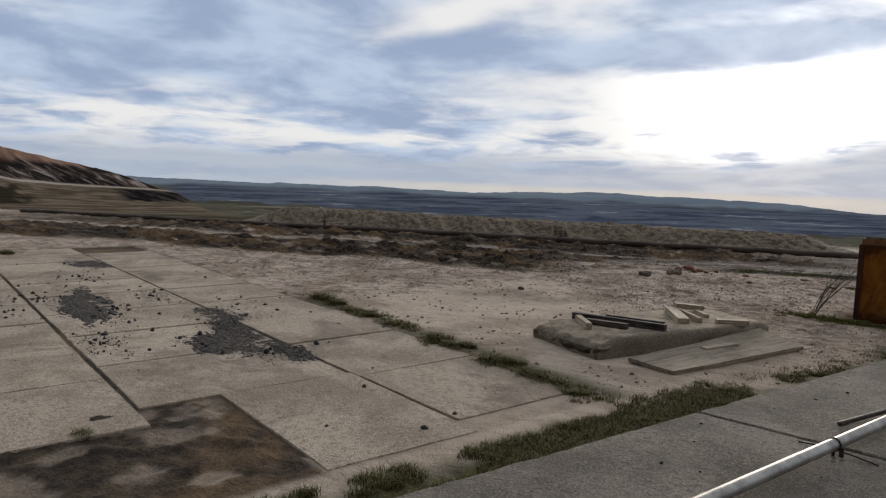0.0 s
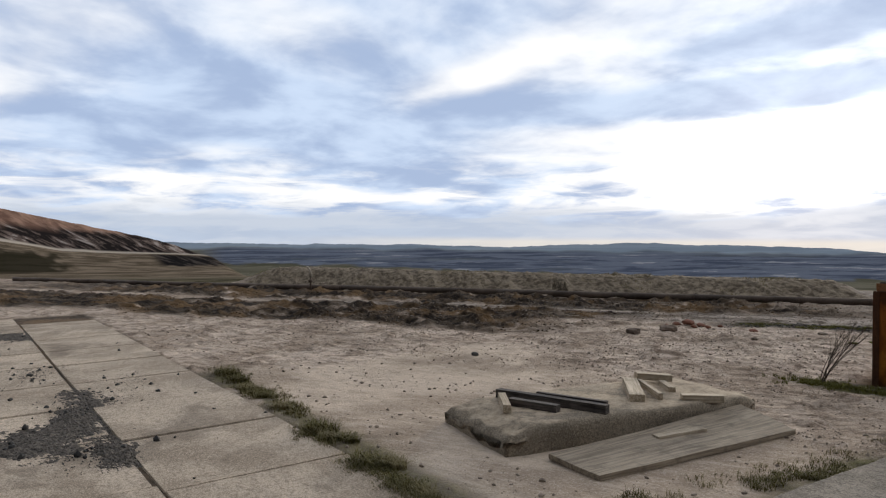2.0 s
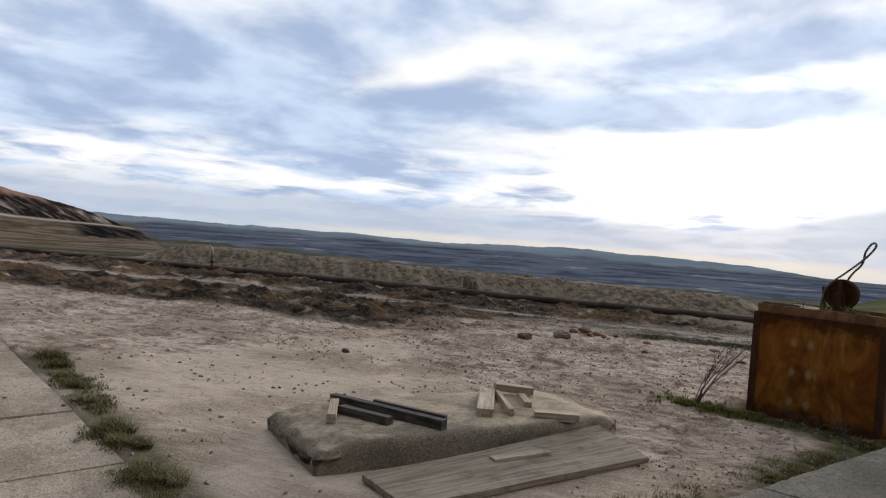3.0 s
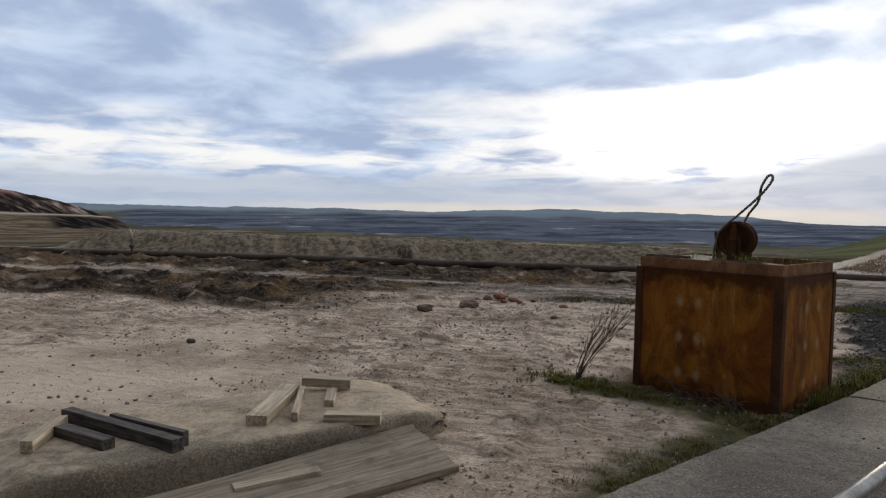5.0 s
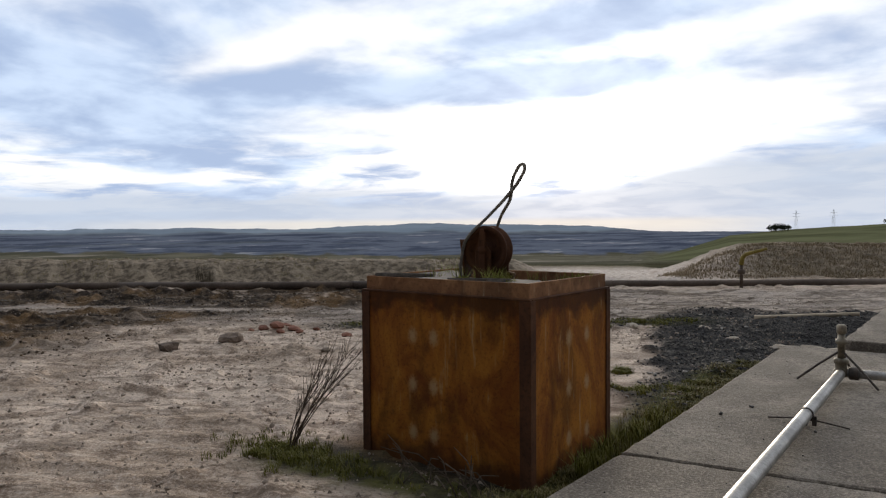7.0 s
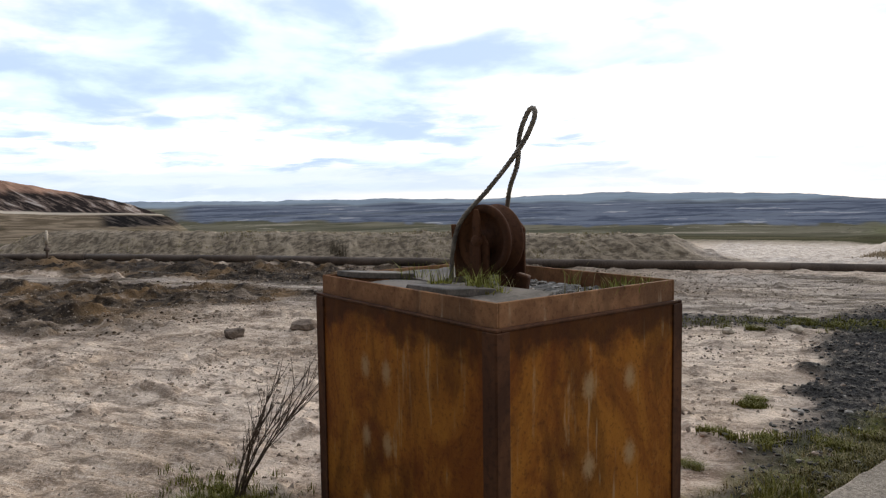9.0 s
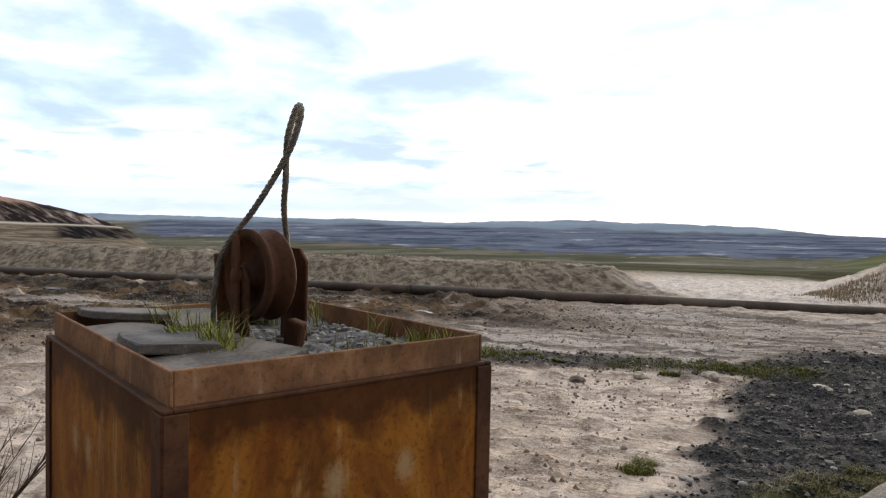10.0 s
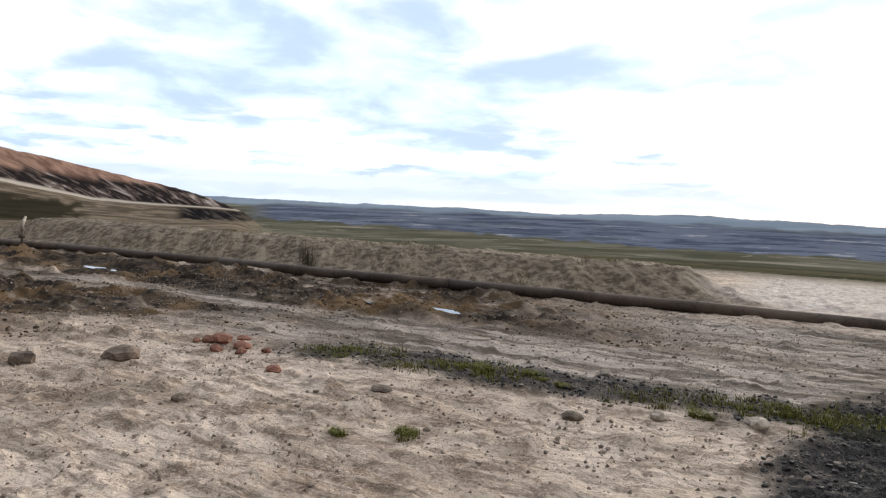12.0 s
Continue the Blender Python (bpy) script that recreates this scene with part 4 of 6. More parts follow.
def build_pulley(base):
    """The grooved wheel between cheek plates, and the wire rope over it."""
    c = Vector((-0.66, 0.55, 1.430))
    turn = pose(c.x, c.y, c.z, 90, 0, 6)
    R = 0.172
    prof = [(0.044, -0.060), (0.050, -0.056), (0.052, -0.018), (R - 0.044, -0.018), (R - 0.038, -0.054), (R - 0.006, -0.056), (R, -0.050), (R, -0.040), (R - 0.034, -0.014), (R - 0.038, 0),
            (R - 0.034, 0.014), (R, 0.040), (R, 0.050), (R - 0.006, 0.056), (R - 0.038, 0.054), (R - 0.044, 0.018), (0.052, 0.018), (0.050, 0.056), (0.044, 0.060)]
    wheel = part("pulley_wheel", lathe_bm(prof, 40, None, turn), RUST_DARK, base, "dark rusty grooved pulley wheel", True)
    part("axle", lathe_bm([(0.022, -0.105), (0.030, -0.100), (0.030, 0.100), (0.022, 0.105)], 14, None, turn), RUST_DARK, base, "short rusty axle", True)
    def cheek(name, off, half, low, high, label):
        """A support plate: straight foot, chamfered head."""
        bm = bmesh.new()
        outline = ((-half, low), (half, low), (half, high - 0.05), (half * 0.45, high), (-half * 0.45, high), (-half, high - 0.05))
        for dz in (0.0, 0.014):
            for px, pz in outline:
                bm.verts.new(turn @ Vector((px, pz, off + dz)))
        v = list(bm.verts)
        n = len(outline)
        bm.faces.new(v[:n])
        bm.faces.new(list(reversed(v[n:])))
        for i in range(n):
            bm.faces.new((v[i], v[(i + 1) % n], v[n + (i + 1) % n], v[n + i]))
        bmesh.ops.recalc_face_normals(bm, faces=bm.faces)
        bmesh.ops.bevel(bm, geom=list(bm.edges), offset=0.003, segments=1, affect="EDGES")
        return part(name, bm, RUST_DARK, base, label)

    cheek("cheek_plate", -0.165, 0.085, -0.27, 0.10, "rusty cheek plate of the pulley")
    cheek("front_support", 0.070, 0.062, -0.27, 0.035, "rusty support plate in front of the wheel")
    cheek("hub_strap", 0.088, 0.024, -0.27, 0.150, "narrow upright strap over the hub")
    part("guard_plate", box_bm(0.014, 0.16, 0.26, 0.004, (c.x - 0.178, c.y - 0.02, c.z - 0.055), None, 1, pose(0, 0, 0, 0, -6, 12)), RUST_DARK, base, "dark bent guard plate")
    part("anchor_lug", box_bm(0.07, 0.05, 0.12, 0.012, (-0.54, 0.64, 1.21), None, 2, pose(0, 0, 0, 0, 12, 22)), RUST_DARK, base)
    # rope: up one side of the wheel, crossing, a tall loop, and down to the cheek
    ax = (turn.to_3x3() @ Vector((1, 0, 0))).normalized()
    up = Vector((0, 0, 1))
    cross, tip = Vector((-0.495, 0.553, 1.808)), Vector((-0.370, 0.557, 2.022))
    a = [c + Vector((-0.175, -0.10, -0.25)), c + Vector((-0.170, -0.10, -0.08)), c + Vector((-0.125, -0.085, 0.085)), Vector((-0.638, 0.512, 1.665)), cross - Vector((0.012, 0.016, 0.015))]
    side = (cross - tip).cross(Vector((0.15, 1.0, 0))).normalized() * 0.026
    lp = [cross.lerp(tip, 0.45) + side * 0.9, cross.lerp(tip, 0.85) + side * 1.15, tip + side * 0.5, tip - side * 0.5, cross.lerp(tip, 0.85) - side * 1.15, cross.lerp(tip, 0.45) - side * 0.9]
    b = [cross + Vector((0.010, 0.014, -0.02)), Vector((-0.590, 0.615, 1.675)), Vector((-0.690, 0.682, 1.535)), Vector((-0.715, 0.692, 1.43)), Vector((-0.72, 0.69, 1.30))]
    ctrl = a + lp + b
    path = []
    for i in range(len(ctrl) - 1):
        p0, p1, p2, p3 = ctrl[max(i - 1, 0)], ctrl[i], ctrl[i + 1], ctrl[min(i + 2, len(ctrl) - 1)]
        for j in range(10):
            t = j / 10
            path.append(0.5 * ((2 * p1) + (p2 - p0) * t + (2 * p0 - 5 * p1 + 4 * p2 - p3) * t * t + (3 * p1 - p0 - 3 * p2 + p3) * t ** 3))
    path.append(ctrl[-1])
    rope = None
    strands = bmesh.new()
    for s in range(4):
        ph = s * math.pi / 2
        pts, ref = [], None
        run = 0.0
        for i, p in enumerate(path):
            d = (path[min(i + 1, len(path) - 1)] - path[max(i - 1, 0)]).normalized()
            ref = d.orthogonal().normalized() if ref is None else (ref - d * ref.dot(d)).normalized()
            run += (p - path[i - 1]).length if i else 0
            an = ph + run * 62
            pts.append(p + (ref * math.cos(an) + d.cross(ref) * math.sin(an)) * 0.0064)
        tube_bm(pts, 0.0064, 6, strands)
    part("wire_rope", strands, ROPE, base, "weathered grey wire rope with a loop", True)


FILL = mottled("rubble_fill", (0.022, 0.020, 0.017), (0.165, 0.155, 0.14), 26.0, 0.9, 70.0, 0.7, 0.01, vary=0.0)
build_box()

# weeds growing on and around the box
vs, fs = blades_bm([(-0.06, y, 1.165, 0.05) for y in np.linspace(0.60, 1.03, 9)] + [(x, 1.03, 1.165, 0.05) for x in (-0.12, -0.18, -0.25, -0.32, -0.55)], 16, 0.10, 0.006, 0.7)
tagged(new("grass_on_box", from_lists("grass_on_box", vs, fs, RIM_GRASS)), "green grass growing along the box rim", "grass", kind="stuff")
vs, fs = blades_bm([(-0.42, 0.27, 1.17, 0.05), (-0.48, 0.31, 1.17, 0.06), (-0.36, 0.30, 1.17, 0.05), (-0.72, 0.30, 1.17, 0.06), (-1.0, 0.35, 1.17, 0.08), (-1.15, 0.8, 1.17, 0.1), (-0.95, 0.9, 1.17, 0.1)], 60, 0.15, 0.005, 0.9)
tagged(new("grass_on_plates", from_lists("grass_on_plates", vs, fs, RIM_GRASS)), "grass tufts growing between the cover plates", "grass", kind="stuff")
vs, fs = blades_bm([(-0.10, 0.27, 1.19, 0.05), (-0.08, 0.42, 1.18, 0.06), (-0.30, 0.25, 1.21, 0.05), (-0.7, 0.28, 1.21, 0.05)], 160, 0.04, 0.008, 1.0)
tagged(new("moss_on_box", from_lists("moss_on_box", vs, fs, RIM_MOSS)), "bright yellow-green moss cushions on the box", "moss", kind="stuff")
vs, fs = blades_bm([(-0.42, 0.42, 1.17, 0.14), (-0.3, 0.8, 1.17, 0.12), (-0.75, 0.75, 1.17, 0.12), (-0.2, 0.62, 1.17, 0.1), (-1.0, 0.6, 1.17, 0.2)], 5, 0.15, 0.005, 0.5)
tagged(new("dry_stalks", from_lists("dry_stalks", vs, fs, GRASS_DRY)), "dry yellow stalks beside the pulley", "grass", kind="stuff")


# ---- foundation block, board and timbers ----
def lattice_box(sx, sy, sz, nx, ny, nz):
    """A closed box whose six faces are fine grids."""
    bm = bmesh.new()
    at = {}

    def corner(i, j, k):
        if (i, j, k) not in at:
            at[i, j, k] = bm.verts.new(((i / nx - 0.5) * sx, (j / ny - 0.5) * sy, (k / nz - 0.5) * sz))
        return at[i, j, k]

    for i in range(nx):
        for j in range(ny):
            for k in (0, nz):
                bm.faces.new([corner(i + a, j + b, k) for a, b in ((0, 0), (1, 0), (1, 1), (0, 1))])
        for k in range(nz):
            for j in (0, ny):
                bm.faces.new([corner(i + a, j, k + b) for a, b in ((0, 0), (1, 0), (1, 1), (0, 1))])
    for j in range(ny):
        for k in range(nz):
            for i in (0, nx):
                bm.faces.new([corner(i, j + a, k + b) for a, b in ((0, 0), (1, 0), (1, 1), (0, 1))])
    bmesh.ops.recalc_face_normals(bm, faces=bm.faces)
    return bm


def build_block():
    """A cast block sunk in the soil, its ends broken and weathered."""
    L, W, H = 3.12, 1.22, 0.34
    bm = lattice_box(W, L, H, 22, 56, 6)
    for v in bm.verts:
        x, y, z = v.co
        e1, e2 = W / 2 - abs(x), L / 2 - abs(y)
        wear = max(0.0, 0.06 - min(e1, e2)) / 0.06
        if z > 0.1:
            v.co.z -= wear ** 2 * 0.035 * (1.0 + noise.noise(Vector((x * 3, y * 3, 0))))
            near_end = max(0.0, (-y - L / 2 + 0.32) / 0.32)
            v.co.z -= near_end ** 1.2 * 0.09 * (1 + 0.8 * noise.noise(Vector((x * 5, y * 5, 4))))
            v.co.z += min(1.0, near_end * 3) * 0.022 * noise.noise(Vector((x * 17, y * 17, 9)))
            far_end = max(0.0, (y - L / 2 + 0.45) / 0.45)
            v.co.z -= far_end ** 2 * 0.10 * (1 + 0.4 * noise.noise(Vector((x * 4, y * 4, 2))))
        v.co.x += 0.016 * noise.noise(v.co * 4.1)
        v.co.y += 0.025 * noise.noise(v.co * 3.3 + Vector((5, 0, 0)))
        v.co.z += 0.007 * noise.noise(v.co * 8)
        far_c = max(0.0, (y - L / 2 + 0.6) / 0.6)
        v.co.x *= 1 - 0.30 * far_c ** 3
    ob = part("foundation_block", bm, BLOCK_CONCRETE, None, "", True)
    ob.matrix_world = Matrix.Translation((-2.235, -3.77, -0.025)) @ pose(0, 0, 0, math.degrees(math.atan(SLOPE)), 0, -10.5)
    return tagged(ob, "worn low concrete foundation block with broken edges", "concrete block")


build_block()


def timber(name, a, b, width, height, mat, label, z, lift=(0, 0), category="timber", group="timbers on the block"):
    """A squared timber from a to b on the plan, resting at height z."""
    a, b = Vector(a), Vector(b)
    d = b - a
    bm = box_bm(d.length, width, height, 0.004, (0, 0, height / 2), None, 2)
    bmesh.ops.subdivide_edges(bm, edges=[e for e in bm.edges if (e.verts[0].co - e.verts[1].co).length > d.length * 0.6], cuts=5)
    for v in bm.verts:
        v.co.y += 0.003 * noise.noise(v.co * 9 + Vector((a.x, a.y, 0)))
        v.co.z += 0.002 * noise.noise(v.co * 11)
    ob = part(name, bm, mat)
    mid = (a + b) / 2
    pitch = math.degrees(math.atan2(lift[1] - lift[0], d.length)) + math.degrees(math.atan(SLOPE)) * d.y / d.length
    ob.matrix_world = Matrix.Translation((mid.x, mid.y, z + (lift[0] + lift[1]) / 2)) @ pose(0, 0, 0, 0, -pitch, math.degrees(math.atan2(d.y, d.x)))
    return tagged(ob, label, category, group)


TOP = 0.132
timber("timber", (-2.36, -5.02), (-2.80, -4.72), 0.075, 0.075, WOOD_PALE, "short pale weathered timber on the concrete block", TOP - 0.012)
timber("timber", (-2.93, -4.66), (-1.78, -4.31), 0.085, 0.085, WOOD_DARK, "long dark tarred timber on the concrete block", TOP - 0.005)
timber("timber", (-2.60, -4.78), (-2.10, -4.62), 0.085, 0.07, WOOD_DARK, "short dark timber against the long one", TOP - 0.01)
timber("timber", (-2.55, -4.47), (-1.85, -4.235), 0.045, 0.10, WOOD_DARK, "narrow dark batten behind the long timber", TOP - 0.005)
timber("timber", (-1.925, -3.72), (-2.52, -3.12), 0.15, 0.085, WOOD_PALE, "thick pale sawn plank on the concrete block", TOP + 0.008)
timber("timber", (-1.83, -3.48), (-2.43, -3.07), 0.045, 0.08, WOOD_PALE, "narrow pale batten on the concrete block", TOP + 0.01)
timber("timber", (-2.52, -3.02), (-2.30, -2.70), 0.13, 0.07, WOOD_PALE, "weathered plank lying across a batten", TOP + 0.03, (0.05, 0.02))
timber("timber", (-1.97, -3.11), (-2.26, -2.90), 0.075, 0.07, WOOD_PALE, "small pale timber offcut on the block", TOP + 0.015)
timber("timber", (-1.72, -3.30), (-1.45, -3.01), 0.11, 0.07, WOOD_PALE, "short grey plank at the block's edge", TOP + 0.012)


def build_board():
    """A wide board, one long edge warped and splintered at the end."""
    bm = bmesh.new()
    L, W, T = 2.42, 0.62, 0.045
    bmesh.ops.create_cube(bm, size=1)
    bmesh.ops.scale(bm, vec=(W, L, T), verts=bm.verts)
    bmesh.ops.subdivide_edges(bm, edges=[e for e in bm.edges if abs(e.verts[0].co.y - e.verts[1].co.y) > 1], cuts=26)
    bmesh.ops.subdivide_edges(bm, edges=[e for e in bm.edges if abs(e.verts[0].co.x - e.verts[1].co.x) > 0.5], cuts=8)
    for v in bm.verts:
        x, y, z = v.co
        v.co.z += 0.012 * noise.noise(Vector((x * 2, y * 1.2, 0)))
        if y > L / 2 - 0.02:
            v.co.y += 0.05 * noise.noise(Vector((x * 12, 3, 0))) - 0.05 * max(0, x / W + 0.2)
        # leaning up against the block at one end
        k = max(0.0, y / L + 0.5) * max(0.0, 0.5 - x / W)
        v.co.z += 0.11 * k
    ob = part("wide_board", bm, WOOD_BOARD)
    ob.matrix_world = Matrix.Translation((-1.235, -3.99, -0.064)) @ pose(0, 0, 0, math.degrees(math.atan(SLOPE)), 0, -5.5)
    return tagged(ob, "wide grey wooden board lying beside the block", "board")


build_board()
timber("timber_offcut", (-1.375, -4.14), (-1.245, -3.63), 0.10, 0.055, WOOD_PALE, "short timber offcut lying on the wide board", -0.048, (0, 0.02), group="")


# ---- irrigation pipe along the walkway ----
def walk_z(y):
    return SLOPE * y + 0.15


def clamp_set(pipe, y, x, zc):
    """A ring clamp with a bolt and short splayed feet."""
    bm = lathe_bm([(0.041, -0.010), (0.049, -0.008), (0.049, 0.008), (0.041, 0.010)], 18, None, pose(x, y, zc, 90))
    ring = part("clamp_ring", bm, STEEL_DARK, pipe, "dark steel ring clamp", True)
    part("clamp_bolt", box_bm(0.03, 0.018, 0.07, 0.004, (x + 0.052, y, zc - 0.04)), STEEL_DARK, ring)
    for sx in (-1, 1):
        part("foot", tube_bm([(x + sx * 0.03, y, zc - 0.035), (x + sx * 0.10, y + 0.02, zc - 0.045), (x + sx * 0.26, y + 0.06, walk_z(y) + 0.006)], 0.006, 6), STEEL_DARK, ring)
    part("prop", box_bm(0.02, 0.02, max(0.03, zc - 0.04 - walk_z(y)), 0.003, (x, y, (zc - 0.04 + walk_z(y)) / 2)), STEEL_DARK, ring)


def pipe_x(y):
    return 1.20 if y > -1.6 else 1.20 + 0.0235 * (y + 1.6)


def build_pipe():
    pipe = thing("irrigation_pipe", pose(0, 0, 0), "long dull aluminium irrigation pipe along the walkway", "pipe")
    pts = [(pipe_x(y), y, walk_z(y) + 0.08) for y in np.linspace(-9.6, 3.20, 24)]
    part("tube", tube_bm(pts, 0.042, 20), PIPE_ALU, pipe, "", True)
    for y in (-6.55, -2.3, 1.75):
        clamp_set(pipe, y, pipe_x(y), walk_z(y) + 0.08)
    part("leaning_bar", tube_bm([(0.84, -5.87, walk_z(-5.87) + 0.016), (1.13, -4.90, walk_z(-4.9) + 0.115)], 0.018, 8), STEEL_DARK, pipe, "dark steel support bar")
    return pipe


def build_sprinkler():
    x, y = 1.20, 3.27
    z = walk_z(y)
    s = thing("sprinkler_riser", pose(x, y, z), "brass sprinkler riser on thin tripod legs", "sprinkler")
    part("tee", lathe_bm([(0.05, 0.05), (0.062, 0.06), (0.062, 0.10), (0.048, 0.115), (0.048, 0.16), (0.06, 0.17), (0.06, 0.20), (0.04, 0.21)], 18), VALVE, s, "", True)
    part("riser", lathe_bm([(0.030, 0.20), (0.030, 0.33), (0.046, 0.34), (0.046, 0.37), (0.030, 0.38), (0.030, 0.42)], 16), VALVE, s, "", True)
    part("nozzle", lathe_bm([(0.028, 0.42), (0.040, 0.43), (0.040, 0.49), (0.032, 0.50), (0.022, 0.505)], 16), VALVE, s, "pale brass nozzle head", True)
    for ax, ay in ((-0.33, -0.10), (0.30, -0.20), (0.05, 0.34)):
        part("leg", tube_bm([(0, 0, 0.28), (ax * 0.5, ay * 0.5, 0.15), (ax, ay, 0.006)], 0.010, 8), STEEL_DARK, s, "dark thin steel leg")
    part("side_pipe", tube_bm([(0.05, 0, 0.085), (0.4, 0.02, 0.085), (2.6, 0.12, 0.08)], 0.040, 18), PIPE_ALU, s, "dull aluminium side pipe", True)
    part("coupling", lathe_bm([(0.046, 0.06), (0.056, 0.065), (0.056, 0.13), (0.046, 0.135)], 16, None, pose(0, 0.0, 0.085, 0, 90)), STEEL_DARK, s, "dark coupling collar", True)
    return s


build_pipe()
build_sprinkler()


# ---- steel post on its concrete pad ----
def build_post():
    px, py = 1.47, 6.15
    zt = SLOPE * 6.15 + 0.215
    p = thing("steel_post", pose(px, py, zt), "tall blue-grey painted steel post on a concrete pad", "post")
    bm = box_bm(0.17, 0.012, 2.62, 0.003, (0, -0.06, 1.32))
    box_bm(0.17, 0.012, 2.62, 0.003, (0, 0.06, 1.32), bm)
    part("flange", bm, BLUE_STEEL, p)
    part("web", box_bm(0.012, 0.106, 2.62, 0.002, (0.0, 0, 1.32)), BLUE_DARK, p, "dark blue inner web")
    part("foot_plate", box_bm(0.30, 0.26, 0.02, 0.004, (0, 0, 0.01)), BLUE_STEEL, p)
    for dx, dy in ((-0.12, -0.1), (0.12, -0.1), (-0.12, 0.1), (0.12, 0.1)):
        part("anchor_bolt", lathe_bm([(0.014, 0.02), (0.014, 0.035), (0.006, 0.04)], 6, None, pose(dx, dy, 0)), STEEL_DARK, p)
    part("bracket", box_bm(0.10, 0.16, 0.07, 0.006, (0.13, 0, 0.22)), BLUE_DARK, p)
    part("cap_arm", box_bm(0.9, 0.13, 0.12, 0.006, (0.5, 0, 2.58)), BLUE_STEEL, p)


build_post()


# ---- pipeline across the land ----
def line_pt(u, s):
    return (AC * u - AS * s, AS * u + AC * s)


def build_pipeline():
    p = thing("water_pipeline", pose(0, 0, 0), "long dark brown steel water pipeline on the ground", "pipeline")
    us = np.linspace(-34, 30, 44)
    pts = []
    for u in us:
        s = 11.75 + 0.12 * math.sin(u * 0.35) + 0.05 * math.sin(u * 1.1)
        x, y = line_pt(u, s)
        pts.append((x, y, SLOPE * min(y, 16) + 0.085 - 0.055 * float(step(-1.0, 3.0, u))))
    for i in range(0, len(pts) - 1, 4):
        part("pipe_section", tube_bm(pts[i:i + 5], 0.095, 16), PIPELINE, p, "", True)
    for i in range(4, len(pts) - 1, 8):
        a, d = Vector(pts[i]), (Vector(pts[i + 1]) - Vector(pts[i])).normalized()
        m = Matrix.Translation(a) @ d.to_track_quat("Z", "Y").to_matrix().to_4x4()
        part("flange", lathe_bm([(0.09, -0.03), (0.108, -0.028), (0.108, 0.028), (0.09, 0.03)], 18, None, m), PIPELINE, p)
    return p


def standpipe(u, label, mat, arm):
    x, y = line_pt(u, 11.5)
    z = SLOPE * y
    s = thing("standpipe", pose(x, y, z), label, "standpipe", "standpipes along the pipeline")
    part("riser", tube_bm([(0, 0, -0.05), (0, 0, 0.62)], 0.045, 12), PIPELINE, s, "", True)
    s.scale = (0.8, 0.8, 0.8)
    part("valve", lathe_bm([(0.07, 0.35), (0.10, 0.37), (0.10, 0.46), (0.07, 0.48)], 14), PIPELINE, s, "", True)
    part("elbow", tube_bm([(0, 0, 0.6), (0.02 * arm, 0, 0.78), (0.10 * arm, 0.02, 0.88), (0.30 * arm, 0.06, 0.95)], [0.06, 0.06, 0.055, 0.05], 12), mat, s, "", True)
    part("barrel", tube_bm([(0.30 * arm, 0.06, 0.95), (0.62 * arm, 0.1, 1.04)], [0.05, 0.035], 12), mat, s, "", True)


build_pipeline()
standpipe(4.4, "faded yellow water monitor standing at the pipeline", YELLOW, 1)
standpipe(-17.2, "pale weathered standpipe at the pipeline", STONE_PALE, -1)


# ---- stones, bricks and clods that stand out ----
def lump(name, x, y, size, mat, label, category, seed, flat=0.7, group="", cuts=2, rough=0.4):
    ob = part(name, rock_bm(size, seed, flat, cuts, rough), mat)
    ob.location = (x, y, ground_z(x, y) + size * flat * 0.35)
    ob.rotation_euler = (0, 0, seed * 1.7)
    return tagged(ob, label, category, group)


lump("boulder", -5.95, 2.12, 0.17, STONE, "brown angular boulder on the dusty soil", "rock", 1.1, 0.6)
lump("boulder", -6.12, 1.30, 0.12, STONE, "smaller brown boulder on the dusty soil", "rock", 2.3, 0.7)
lump("dark_stone", -6.04, -2.54, 0.055, COALSTONE, "small dark stone on the dusty soil", "stone", 3.9, 0.8)
lump("pale_stone", -1.80, 5.92, 0.085, STONE_PALE, "pale stone on the coal verge", "stone", 4.2, 0.6)
lump("pale_stone", -2.30, 5.45, 0.075, STONE_PALE, "pale rounded stone beside the coal verge", "stone", 5.7, 0.6)
lump("pale_stone", -3.50, 6.05, 0.07, STONE_PALE, "pale stone on the wheel track", "stone", 6.1, 0.6)
lump("reddish_clod", -2.62, 4.85, 0.09, CLOD, "crumbled reddish clod on the soil", "clod", 6.6, 0.5)
for i, (x, y, s) in enumerate(((-6.22, 3.13, 0.12), (-6.02, 3.30, 0.09), (-6.45, 3.05, 0.08), (-6.0, 3.02, 0.07), (-6.32, 3.38, 0.08), (-5.82, 3.22, 0.06), (-6.6, 2.95, 0.05), (-5.7, 3.45, 0.05))):
    lump("brick_rubble", x, y, s, BRICK, "broken red brick in a rubble heap", "rubble", 7.3 + i * 1.9, 0.6, "rubble heap", 2, 0.5)
lump("brick_piece", -4.88, 3.27, 0.075, BRICK, "single broken red brick on the soil", "brick", 9.4, 0.6)
lump("clod", -3.87, 3.86, 0.09, CLOD, "flat dark clod on the soil", "clod", 3.3, 0.35)
lump("clod", -4.30, 2.33, 0.06, CLOD, "small reddish-brown clod on the soil", "clod", 8.1, 0.6)


